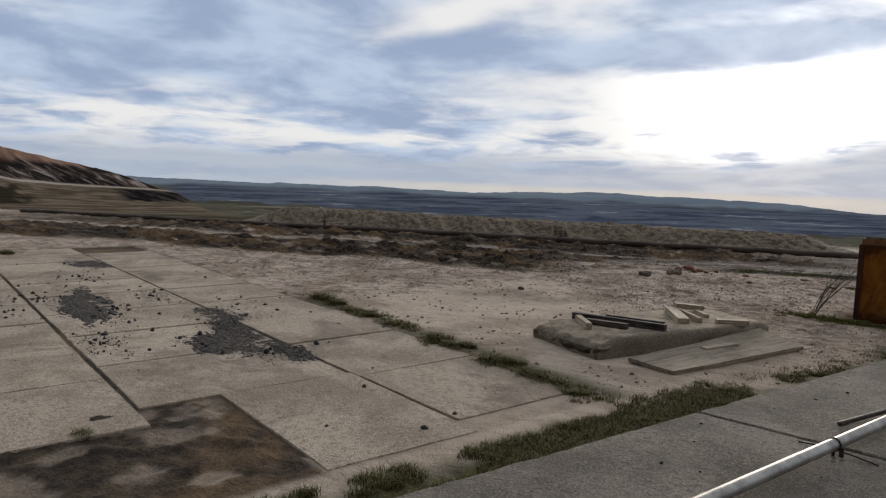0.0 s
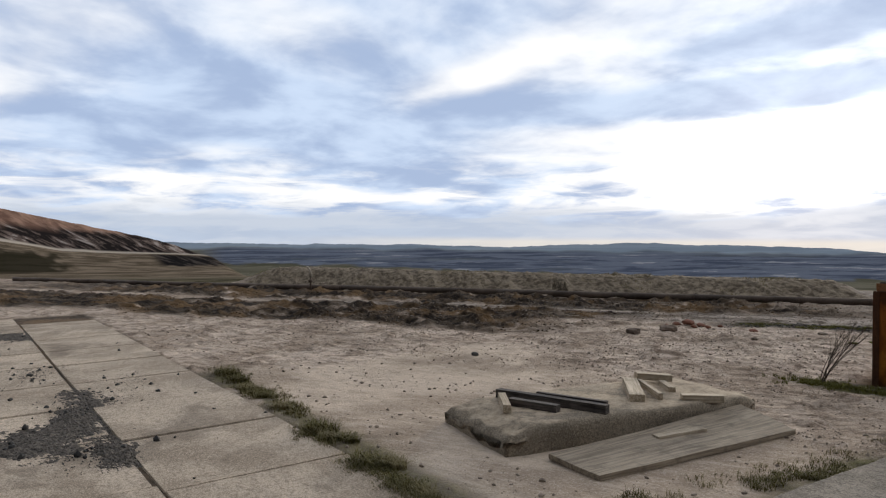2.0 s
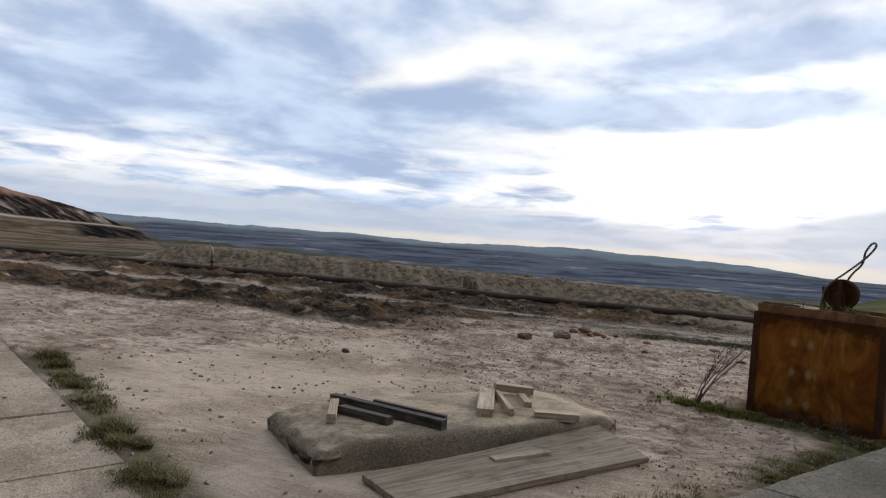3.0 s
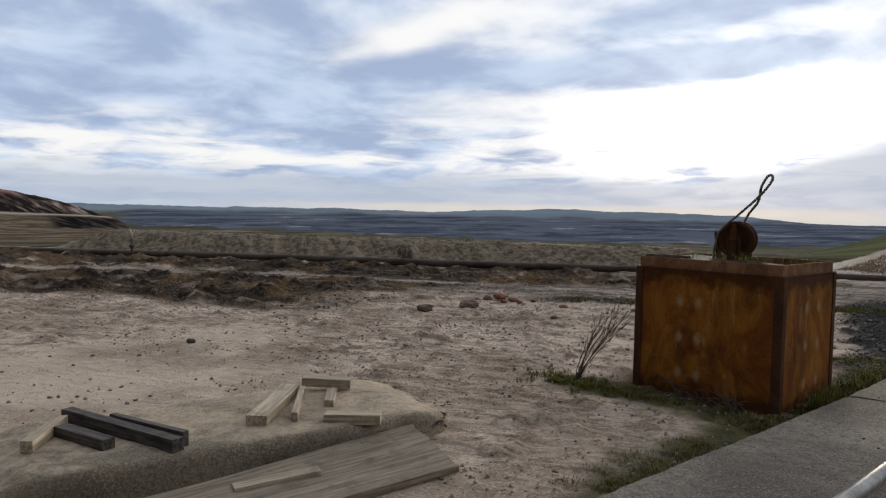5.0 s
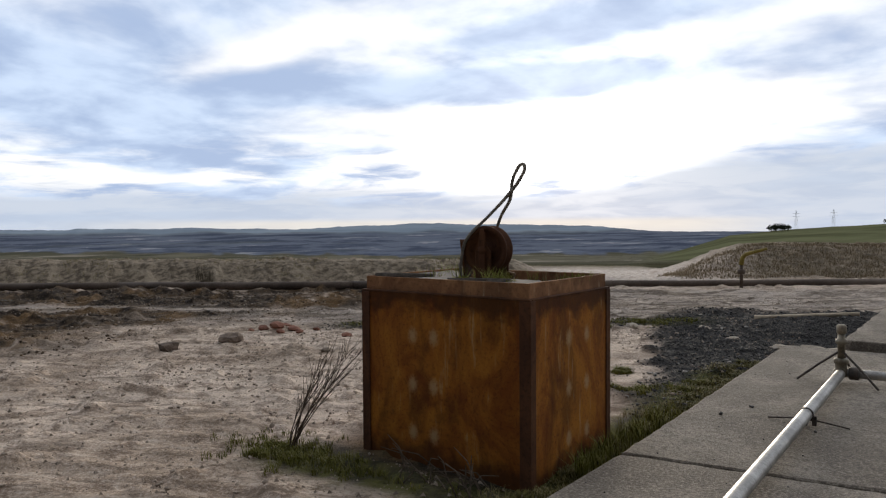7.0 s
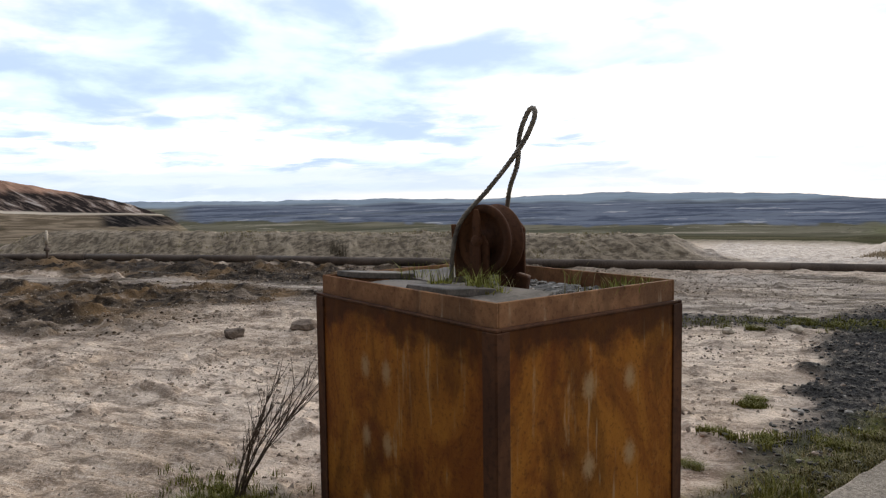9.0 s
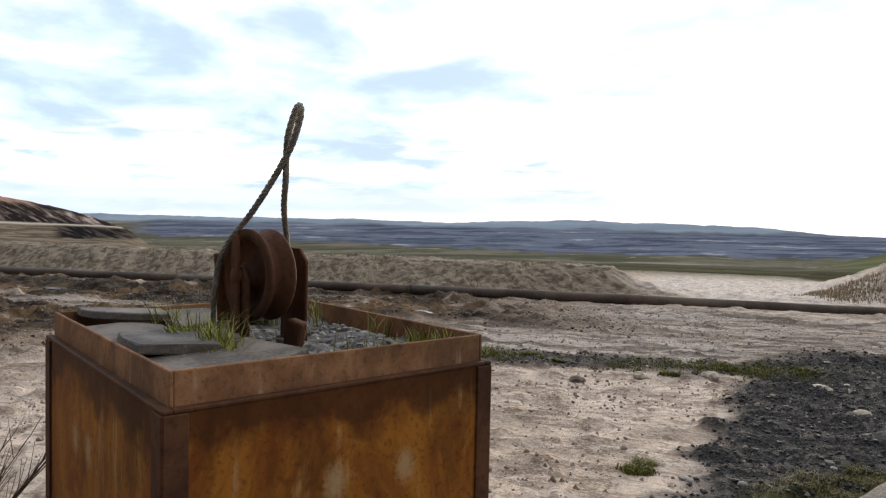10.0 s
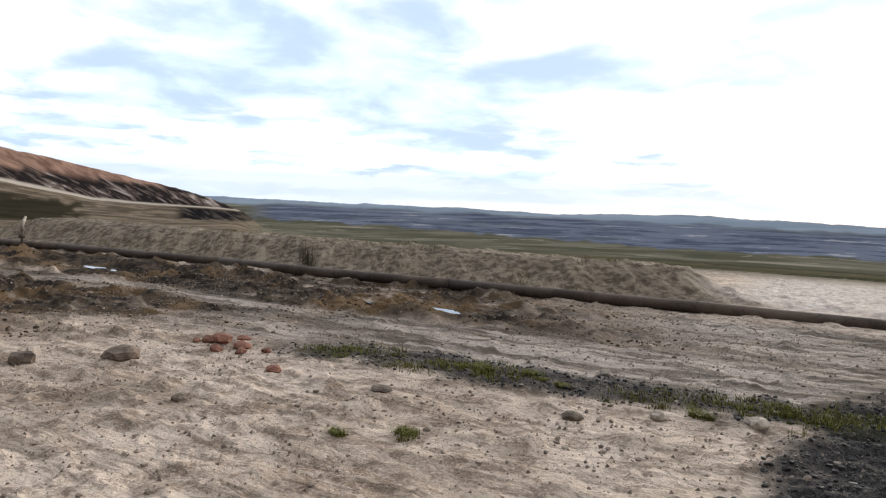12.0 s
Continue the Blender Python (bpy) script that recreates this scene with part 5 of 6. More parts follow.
# ---- loose stuff: clods, crumbs, gravel ----
def shards(n, seed):
    """A few small irregular lumps, 12 corners each, as templates."""
    bm = bmesh.new()
    bmesh.ops.create_icosphere(bm, subdivisions=1, radius=1)
    co = np.array([v.co for v in bm.verts])
    fa = np.array([[v.index for v in f.verts] for f in bm.faces])
    bm.free()
    r = np.random.RandomState(seed)
    return [co * (1 + 0.75 * (r.rand(len(co), 1) - 0.5)) * np.array([1, r.uniform(0.6, 1), r.uniform(0.45, 0.8)]) for _ in range(n)], fa


def scatter(name, xs, ys, sizes, mat, label, category, seed, sink=0.25, lift=None, tiny=False):
    """Many small lumps on the ground, joined: nobody could count them."""
    r = np.random.RandomState(seed)
    temps, fa = shards(8, seed)
    if tiny:
        fa = np.array([[0, 1, 2], [0, 2, 3], [0, 3, 1], [1, 3, 2]])
        temps = [np.array([[0, 0, 0.7], [1, 0, -0.3], [-0.6, 0.8, -0.3], [-0.5, -0.9, -0.3]]) * k for k in np.linspace(0.8, 1.4, 8)]
    nv = len(temps[0])
    zs = terrain(xs, ys)[0] if lift is None else SLOPE * ys + lift
    vs, fs = [], []
    for i in range(len(xs)):
        a = r.uniform(0, 2 * math.pi)
        t = temps[i % 8] * sizes[i]
        ca, sa = math.cos(a), math.sin(a)
        v = np.column_stack([t[:, 0] * ca - t[:, 1] * sa + xs[i], t[:, 0] * sa + t[:, 1] * ca + ys[i], t[:, 2] + zs[i] + sizes[i] * sink])
        fs.append(fa + len(vs) * nv)
        vs.append(v)
    me = bpy.data.meshes.new(name)
    me.from_pydata(np.vstack(vs).tolist(), [], np.vstack(fs).tolist())
    me.materials.append(mat)
    return tagged(new(name, me), label, category, kind="stuff")


def isle(name, dark, light, rough=0.9):
    m, k = material(name)
    r = k.add("ShaderNodeNewGeometry").outputs["Random Per Island"]
    n = k.noise(world_pos(k), 70.0, 3.0, 0.7)
    c = k.mix(k.math("ADD", k.math("MULTIPLY", r, 0.65), k.math("MULTIPLY", n, 0.35)), dark, light)
    finish(k, c, rough, n, 0.6, 0.006, 0.0, 0.25)
    return m


LOOSE_SOIL = isle("loose_soil", (0.10, 0.075, 0.055), (0.46, 0.375, 0.30))
LOOSE_MUD = isle("loose_mud", (0.022, 0.015, 0.010), (0.17, 0.112, 0.066))
LOOSE_COAL = isle("loose_coal", (0.010, 0.010, 0.010), (0.085, 0.080, 0.075), 0.75)
LOOSE_GRIT = isle("loose_grit", (0.06, 0.055, 0.05), (0.40, 0.37, 0.33))


def sample(n, seed, x0, x1, y0, y1, keep):
    """Random places in a stretch of the plan where keep(x, y, chance) holds."""
    r = np.random.RandomState(seed)
    x, y, c = r.uniform(x0, x1, n), r.uniform(y0, y1, n), r.rand(n)
    k = keep(x, y, c)
    x, y = x[k], y[k]
    return x, y, r.rand(len(x))


def on_soil(x, y):
    s = -AS * x + AC * y
    block = (x > -3.2) & (x < -0.9) & (y > -5.5) & (y < -2.0)
    steel = (x > -1.4) & (x < 0.05) & (y > -0.05) & (y < 1.15)
    return (x < kerb_x(y) - 0.05) & ~((y < YARD_Y[1]) & (x < YARD_X[1])) & (s < 11.5) & ~block & ~steel


x, y, q = sample(15000, 51, -13, 1.0, -6.4, 9.0, lambda x, y, c: on_soil(x, y) & (c < np.clip(fbm(x * 0.9, y * 0.9, 3, 61) * 2.2 - 0.55, 0.06, 1)))
scatter("soil_crumbs", x, y, 0.005 + 0.024 * q ** 6, LOOSE_SOIL, "loose crumbs and small clods of dry soil", "soil", 52)
x, y, q = sample(30000, 66, -15, 1.0, -3.2, 10.5, lambda x, y, c: on_soil(x, y) & (c < np.clip(fbm(x * 1.3, y * 1.3, 3, 67) * 2.4 - 0.6, 0.05, 1)))
scatter("soil_grit", x, y, 0.006 + 0.016 * q ** 3, LOOSE_SOIL, "gritty crumbs strewn over the rutted soil", "soil", 68, 0.2, None, True)
x, y, q = sample(26000, 53, -26, -3, -9, 9.5, lambda x, y, c: on_soil(x, y) & (terrain(x, y)[1]["mud"] > 0.35) & (x * -AS + y * AC > 3.0))
scatter("mud_clods", x, y, 0.008 + 0.026 * q ** 4, LOOSE_MUD, "dark churned mud clods beside the wheel track", "mud", 54)
x, y, q = sample(40000, 55, -6.5, 3.2, 1.2, 9.2, lambda x, y, c: (terrain(x, y)[1]["coal"] > 0.3) & ((x < kerb_x(y) - 0.03) | (y > 5.15)) & ~((x > 0.9) & (y < 8.2)))
scatter("coal_gravel", x, y, 0.005 + 0.020 * q ** 5, LOOSE_COAL, "dark coal grit and lumps at the walkway end", "gravel", 56)
x, y, q = sample(2600, 57, -6.5, 3.2, 1.2, 9.2, lambda x, y, c: (terrain(x, y)[1]["coal"] > 0.3) & ((x < kerb_x(y) - 0.03) | (y > 5.15)) & ~((x > 0.9) & (y < 8.2)) & (c < 0.4))
scatter("pale_grit", x, y, 0.008 + 0.03 * q ** 4, LOOSE_GRIT, "pale stones among the coal grit", "gravel", 58)
# broken stone on the box's fill
x, y, q = sample(520, 69, -0.95, -0.05, 0.42, 1.04, lambda x, y, c: c < 0.8)
scatter("fill_rubble", x, y, 0.007 + 0.020 * q ** 2, LOOSE_GRIT, "grey broken stone lying on the box's fill", "rubble", 70, 0.2, 1.150)
# coal spilt over the yard panels, in drifts
DRIFTS = ((-5.0, -8.75, 0.55, 0.40), (-6.1, -8.2, 0.7, 0.35), (-7.6, -9.3, 1.3, 0.6), (-6.6, -7.7, 0.9, 0.4), (-9.5, -9.6, 1.6, 0.7), (-11.5, -8.9, 1.2, 0.5), (-4.2, -8.3, 0.6, 0.35), (-8.6, -8.3, 1.0, 0.4),
          (-5.6, -9.7, 1.0, 0.4), (-7.5, -7.3, 0.8, 0.3), (-9.0, -10.6, 2.0, 0.8))


def in_drift(x, y, c):
    d = np.zeros_like(x)
    for cx, cy, rx, ry in DRIFTS:
        d = np.maximum(d, np.exp(-1.6 * (((x - cx) / rx) ** 2 + ((y - cy) / ry) ** 2)))
    return (c < d ** 1.5 * 0.55 + 0.012) & ~((x > -3.0) & (y < -9.3))


x, y, q = sample(15000, 59, -14, -1, -12, -6.45, in_drift)
scatter("coal_crumbs", x, y, 0.006 + 0.034 * q ** 5, LOOSE_COAL, "coal crumbs spilt over the concrete yard", "coal", 60, 0.3, 0.0)
x, y, q = sample(900, 61, 0.2, 3, -11, 4.5, lambda x, y, c: (x > kerb_x(y) + 0.05) & (c < 0.25))
scatter("walkway_crumbs", x, y, 0.005 + 0.014 * q ** 4, LOOSE_COAL, "dark crumbs lying on the walkway", "grit", 62, 0.3, 0.15)

# fine coal dust in the same drifts
x, y, q = sample(110000, 63, -14, -1, -12, -6.45, lambda x, y, c: in_drift(x, y, c * 1.1 + 0.02) & (fbm(x * 2.5, y * 2.5, 3, 64) > 0.47))
scatter("coal_dust", x, y, 0.004 + 0.008 * q ** 2, LOOSE_COAL, "fine coal dust drifted over the concrete yard", "coal", 65, 0.2, 0.0, True)



def coal_drift(x, y, rx, ry, seed):
    """A low spill of coal grit with a ragged outline, thin at the edge."""
    bm = bmesh.new()
    bmesh.ops.create_grid(bm, x_segments=80, y_segments=56, size=1.0)
    for v in bm.verts:
        u_, w_ = v.co.x, v.co.y
        n = noise.noise(Vector((u_ * 2.2 + seed, w_ * 2.2, seed))) + 0.6 * noise.noise(Vector((u_ * 6 + seed, w_ * 6, 1))) + 0.9 * noise.noise(Vector((u_ * 17, w_ * 17, seed)))
        d = 1 - (u_ * u_ + w_ * w_) ** 0.5
        v.co = Vector((u_ * rx, w_ * ry, max(-0.03, 0.020 * (d * 1.1 - 0.42 + n * 0.55))))
    ob = part("coal_drift", bm, DRIFT)
    ob.matrix_world = Matrix.Translation((x, y, SLOPE * y + 0.001)) @ pose(0, 0, 0, math.degrees(math.atan(SLOPE)))
    return tagged(ob, "thin dark spill of coal grit on the yard", "coal", "coal spills", "stuff")


DRIFT = mottled("coal_grit", (0.028, 0.024, 0.020), (0.150, 0.125, 0.100), 14.0, 0.95, 90.0, 0.9, 0.02, vary=0.0)
for i, (x, y, rx, ry) in enumerate(((-4.85, -8.55, 0.75, 0.42), (-6.5, -7.95, 0.9, 0.35), (-7.8, -9.45, 1.3, 0.35), (-13.4, -8.3, 1.0, 0.5), (-4.15, -8.05, 0.6, 0.22)  , (-9.3, -9.2, 1.4, 0.4), (-5.6, -8.15, 0.8, 0.25))):
    coal_drift(x, y, rx, ry, 3.1 + 2.7 * i)

# ---- grass ----
vs, fs = [], []


def add_blades(spots, count, height, width, lean):
    global vs, fs
    v, f = blades_bm(spots, count, height, width, lean)
    n = len(vs)
    vs += v
    fs += [tuple(i + n for i in t) for t in f]


def grass(name, mat, label):
    global vs, fs
    ob = tagged(new(name, from_lists(name, vs, fs, mat)), label, "grass", kind="stuff")
    vs, fs = [], []
    return ob


def strip_spots(n, y0, y1, inner, outer, seed, keep=0.42):
    r = np.random.RandomState(seed)
    y = r.uniform(y0, y1, n)
    x = kerb_x(y) - r.uniform(inner, outer, n) - 0.25 * step(-6.9, -6.2, y) * (1 - step(-4.5, -2.5, y)) * r.rand(n)
    ok = fbm(x * 1.7, y * 1.1, 3, 71) > keep
    steel = (x > -1.42) & (x < 0.06) & (y > -0.06) & (y < 1.16)
    ok &= ~steel
    z = terrain(x[ok], y[ok])[0]
    return list(zip(x[ok], y[ok], z, np.full(ok.sum(), 0.05)))


add_blades(strip_spots(2300, -12.5, -5.2, 0.0, 0.60, 72, 0.30), 22, 0.050, 0.006, 1.7)
add_blades(strip_spots(1500, -5.2, 4.4, 0.0, 0.32, 73, 0.40), 22, 0.032, 0.006, 1.9)
grass("grass_strip", GRASS, "rough dark green grass strip along the walkway edge")
add_blades(strip_spots(1300, -12.5, 4.0, 0.05, 0.52, 74, 0.42), 12, 0.042, 0.005, 1.9)
grass("dry_grass_strip", GRASS_DRY, "dry straw grass mixed into the strip")
r = np.random.RandomState(75)
pads = [(-1.75 + r.normal(0, 0.28), -0.40 + r.normal(0, 0.13)) for _ in range(150)] + [(-1.0 + r.normal(0, 0.45), -0.32 + abs(r.normal(0, 0.10)) * -1) for _ in range(22)]
add_blades([(a, c, ground_z(a, c), 0.05) for a, c in pads if not (-1.42 < a < 0.06 and c > -0.07)], 20, 0.050, 0.006, 1.1)
add_blades([(0.10 + r.uniform(-0.03, 0.2), c, ground_z(0.1, c), 0.05) for c in np.linspace(0.3, 1.9, 40)], 26, 0.14, 0.007, 0.8)
r2 = np.random.RandomState(77)
vx = r2.uniform(-5.6, -1.2, 420)
vy = 4.32 + 0.635 * (vx + 5.13) + r2.normal(0, 0.22, 420)
okv = fbm(vx * 1.2, vy * 1.2, 3, 78) > 0.46
add_blades([(a, c, float(zz), 0.07) for a, c, zz in zip(vx[okv], vy[okv], terrain(vx[okv], vy[okv])[0])], 14, 0.045, 0.007, 1.2)
grass("grass_at_box", MOSS_BRIGHT, "yellow-green grass at the foot of the box")


def mat_spots(n, patches, seed):
    """Places in low mats of growth: each patch is (x, y, half-length, half-width)."""
    r = np.random.RandomState(seed)
    out = []
    for x0, y0, a, b in patches:
        x, y = x0 + a * r.normal(0, 0.5, n), y0 + b * r.normal(0, 0.5, n)
        ok = fbm(x * 4, y * 4, 3, 85) > 0.42
        out += list(zip(x[ok], y[ok], terrain(x[ok], y[ok])[0], np.full(ok.sum(), 0.05)))
    return out


JOINT = ((-6.5, -6.15, 0.7, 0.16), (-5.6, -6.18, 0.5, 0.20), (-4.7, -6.22, 0.5, 0.16), (-3.5, -6.42, 0.34, 0.14), (-2.45, -6.50, 0.36, 0.14), (-1.85, -6.50, 0.3, 0.12), (-1.2, -6.55, 0.4, 0.2))
add_blades(mat_spots(130, JOINT, 86), 14, 0.045, 0.006, 1.5)
grass("joint_grass", GRASS, "low olive grass mat along the yard joint")
add_blades(mat_spots(110, JOINT[1:], 87), 10, 0.05, 0.005, 1.6)
grass("joint_straw", GRASS_DRY, "flattened straw lying along the yard joint")
KERB_MOSS = ((-0.50, 2.35, 0.20, 0.14), (-0.36, 2.62, 0.16, 0.12), (-0.04, 2.80, 0.16, 0.14), (0.10, 3.12, 0.14, 0.14), (-0.80, 3.25, 0.07, 0.06), (-2.83, 3.52, 0.09, 0.07), (-4.2, 4.95, 0.35, 0.12), (-3.6, 5.25, 0.3, 0.12), (-1.84, 6.41, 0.35, 0.16))
add_blades(mat_spots(34, KERB_MOSS, 88), 22, 0.035, 0.007, 1.3)
grass("moss_mats", MOSS_BRIGHT, "bright yellow-green moss mats on gravel and soil")


def tuft(x, y, size, mat, label, name="grass_tuft"):
    """A clump of grass, thick at the root."""
    v, f = blades_bm([(0, 0, 0, size * 0.55), (size * 0.4, 0.1 * size, 0, size * 0.4), (-size * 0.5, 0, 0, size * 0.4)], int(110 + 300 * size), size * 0.38, 0.005, 2.2)
    ob = new(name, from_lists(name, v, f, mat))
    ob.location = (x, y, ground_z(x, y))
    return tagged(ob, label, "grass tuft", "grass tufts")


for x, y, s in ((-3.62, -6.30, 0.24), (-3.15, -6.25, 0.16), (-2.45, -6.42, 0.26), (-1.85, -6.45, 0.20), (-1.45, -6.5, 0.16), (-6.95, -6.12, 0.30), (-6.45, -6.12, 0.22), (-5.4, -6.2, 0.14)):
    tuft(x, y, s, GRASS, "dark olive grass tuft in a yard joint")
for x, y, s in ((-2.30, -6.30, 0.20), (-4.7, -6.25, 0.18), (-5.9, -6.2, 0.18), (-3.35, -6.35, 0.14), (-1.62, -6.42, 0.16)):
    tuft(x, y, s, GRASS_DRY, "straw-coloured dry grass tuft in a yard joint")
for x, y, s in ((-0.86, 3.40, 0.10), (-2.85, 3.55, 0.10), (-0.45, 1.9, 0.10), (-3.0, 3.1, 0.09), (-4.1, 5.05, 0.14), (-3.75, 5.35, 0.12), (-2.15, 5.75, 0.14), (-3.3, 5.35, 0.10)):
    tuft(x, y, s, MOSS_BRIGHT, "small bright green tuft on the soil")
for x, y, s in ((-3.4, -11.1, 0.12), (-2.6, -10.5, 0.12), (-16.2, -9.5, 0.3)):
    tuft(x, y, s, GRASS, "grass tuft on the broken yard")


# ---- dry weed leaning beside the box ----
def build_weed(x, y, height, lean, seed, label):
    r = random.Random(seed)
    w = thing("dry_weed", pose(x, y, ground_z(x, y)), label, "weed")
    for i in range(11):
        a = r.uniform(0, 2 * math.pi)
        l = Vector((lean[0] + 0.16 * math.cos(a), lean[1] + 0.16 * math.sin(a), height * r.uniform(0.75, 1.1)))
        p0 = Vector((r.uniform(-0.03, 0.03), r.uniform(-0.03, 0.03), -0.02))
        bend = Vector((-lean[0], -lean[1], 0)) * 0.14
        pts = [p0 + l * t + bend * (4 * t * (1 - t)) for t in (0, 0.25, 0.5, 0.75, 1.0)]
        bm = tube_bm(pts, [0.005, 0.0045, 0.0035, 0.0025, 0.0012], 5)
        for _ in range(9):
            t = r.uniform(0.4, 0.95)
            b0 = p0 + l * t + bend * (4 * t * (1 - t))
            dv = (l.normalized() + Vector((r.uniform(-1, 1), r.uniform(-1, 1), r.uniform(-0.2, 0.6))) * 0.45).normalized()
            tube_bm([b0, b0 + dv * 0.08, b0 + dv * 0.16 + Vector((0, 0, 0.015))], [0.0022, 0.0016, 0.0008], 4, bm)
        tagged(part("stem", bm, TWIG, w), kind="stuff")


build_weed(-1.83, -0.30, 0.72, (0.30, 0.26), 5, "dry brown weed stalks leaning beside the box")

# dead brambles and litter at the foot of the near face
bm = bmesh.new()
for i in range(26):
    a = Vector((rng.uniform(-0.75, -0.15), rng.uniform(-0.42, -0.08), 0.0))
    a.z = ground_z(a.x, a.y)
    d = Vector((rng.uniform(-0.3, 0.3), rng.uniform(-0.25, 0.1), rng.uniform(0.05, 0.2)))
    if a.y + d.y > -0.05:
        d.y = -0.04
    tube_bm([a, a + d * 0.5 + Vector((0, 0, 0.05)), a + d], [0.005, 0.004, 0.002], 4, bm)
tagged(part("dead_brambles", bm, TWIG), "tangled dead stems at the foot of the box", "brambles", kind="stuff")

# ---- growth on the banks ----
r = np.random.RandomState(81)


def bank_spots(n, u0, u1, s0, s1, spread, keep):
    u, s = r.uniform(u0, u1, n), r.uniform(s0, s1, n)
    ok = fbm(u * 0.8, s, 3, 82) > keep
    u, s = u[ok], s[ok]
    x, y = AC * u - AS * s, AS * u + AC * s
    return list(zip(x, y, terrain(x, y)[0], np.full(len(x), spread)))


add_blades(bank_spots(1000, -22, 0.5, 12.6, 15.2, 0.12, 0.5), 7, 0.07, 0.010, 0.9)
grass("bank_grass", GRASS_DRY, "sparse dry grass on the earth bank")
add_blades(bank_spots(5200, 3.6, 24, 13.6, 18.5, 0.22, 0.0), 9, 0.09, 0.014, 0.9)
grass("bank_reeds", blade_material("brown_reed", (0.16, 0.120, 0.072), (0.38, 0.300, 0.195)), "brown dead reeds covering the second bank")
spots = []
for cu, cs in ((-8.4, 12.7), (-8.2, 12.6), (-8.6, 12.8)):
    x, y = line_pt(cu, cs)
    spots.append((x, y, ground_z(x, y), 0.10))
add_blades(spots, 60, 0.50, 0.006, 0.5)
grass("bank_bush", blade_material("dead_bush", (0.05, 0.04, 0.026), (0.13, 0.105, 0.07)), "bare brown bush at the foot of the bank")


# ---- puddles ----
def puddle(name, u, s, lu, ls, seed):
    bm = bmesh.new()
    cx, cy = line_pt(u, s)
    vs_ = []
    for i in range(40):
        a = 2 * math.pi * i / 40
        k = 1 + 0.5 * noise.noise(Vector((math.cos(a) * 1.5 + seed, math.sin(a) * 1.5, seed)))
        du, ds = lu * k * math.cos(a), ls * k * math.sin(a)
        vs_.append(bm.verts.new((AC * du - AS * ds, AS * du + AC * ds, 0)))
    bm.faces.new(vs_)
    ob = part(name, bm, WATER)
    ob.location = (cx, cy, SLOPE * cy - 0.004)
    return tagged(ob, "shallow muddy puddle in a wheel rut", "puddle", kind="structure")


for i, (cu, cs, lu) in enumerate(PANS):
    puddle("water", cu, cs, lu * 1.1, 0.17, 1.0 + 3 * i)

# ---- pale pole on the coal heap, broken slab edge ----
pole = part("pale_pole", tube_bm([(-0.48, 7.25, ground_z(-0.48, 7.25) + 0.03), (0.84, 7.40, ground_z(0.84, 7.4) + 0.03)], 0.030, 10), WOOD_PALE, None, "", True)
tagged(pole, "pale bare wooden pole lying on coal grit", "pole")
for i, (x, y, s) in enumerate(((0.62, 5.25, 0.16), (0.88, 5.4, 0.12), (0.3, 5.2, 0.09), (-0.9, 6.3, 0.09), (-0.35, 5.7, 0.07))):
    lump("concrete_piece", x, y, s, STONE_PALE, "broken grey concrete piece at the walkway end", "concrete piece", 11.3 + i * 2.2, 0.35, "broken concrete", 2, 0.5)


# ---- distance: trees and pylons on the meadow hill ----
def far_spot(az, dist):
    a = radians(az)
    x, y = 1.5 - dist * math.sin(a), dist * math.cos(a)
    return x, y, ground_z(x, y)


def build_tree(az, dist, height, seed, label):
    x, y, z = far_spot(az, dist)
    r = random.Random(seed)
    t = thing("tree", pose(x, y, z), label, "tree", "trees on the hill")
    part("trunk", tube_bm([(0, 0, -0.3), (0.05, 0, height * 0.3), (0.1, 0.05, height * 0.6)], [0.16, 0.13, 0.06], 7), TWIG, t)
    for _ in range(4):
        a = r.uniform(0, 6.28)
        part("limb", tube_bm([(0.05, 0, height * 0.3), (math.cos(a) * height * 0.18, math.sin(a) * height * 0.18, height * 0.62)], [0.07, 0.03], 5), TWIG, t)
    v, f = [], []
    for _ in range(420):
        a, b, q = r.uniform(0, 6.28), r.uniform(-1, 1), r.random() ** 0.4
        c = Vector((math.cos(a) * math.sqrt(1 - b * b) * q * height * 0.62, math.sin(a) * math.sqrt(1 - b * b) * q * height * 0.62, height * 0.52 + b * q * height * 0.42 * (0.7 + 0.5 * math.sin(a * 3 + seed))))
        for _ in range(2):
            n = len(v)
            e1 = Vector((r.uniform(-1, 1), r.uniform(-1, 1), r.uniform(-1, 1))).normalized() * height * 0.055
            e2 = e1.orthogonal().normalized() * height * 0.045
            v += [tuple(c - e1), tuple(c + e2), tuple(c + e1), tuple(c - e2)]
            f.append((n, n + 1, n + 2, n + 3))
    ob = new("crown", from_lists("crown", v, f, LEAF_FAR))
    ob.parent = t


for az, hgt, sd in ((12.55, 3.3, 1), (12.2, 3.8, 2), (11.85, 3.6, 3), (11.5, 3.0, 4)):
    build_tree(az, 318, hgt, sd, "small dark tree in a clump on the hilltop")
for az, hgt, sd in ((5.2, 2.6, 6), (4.7, 3.2, 7), (4.2, 2.8, 8)):
    build_tree(az, 340, hgt, sd, "dark bushy tree on the hill crest")


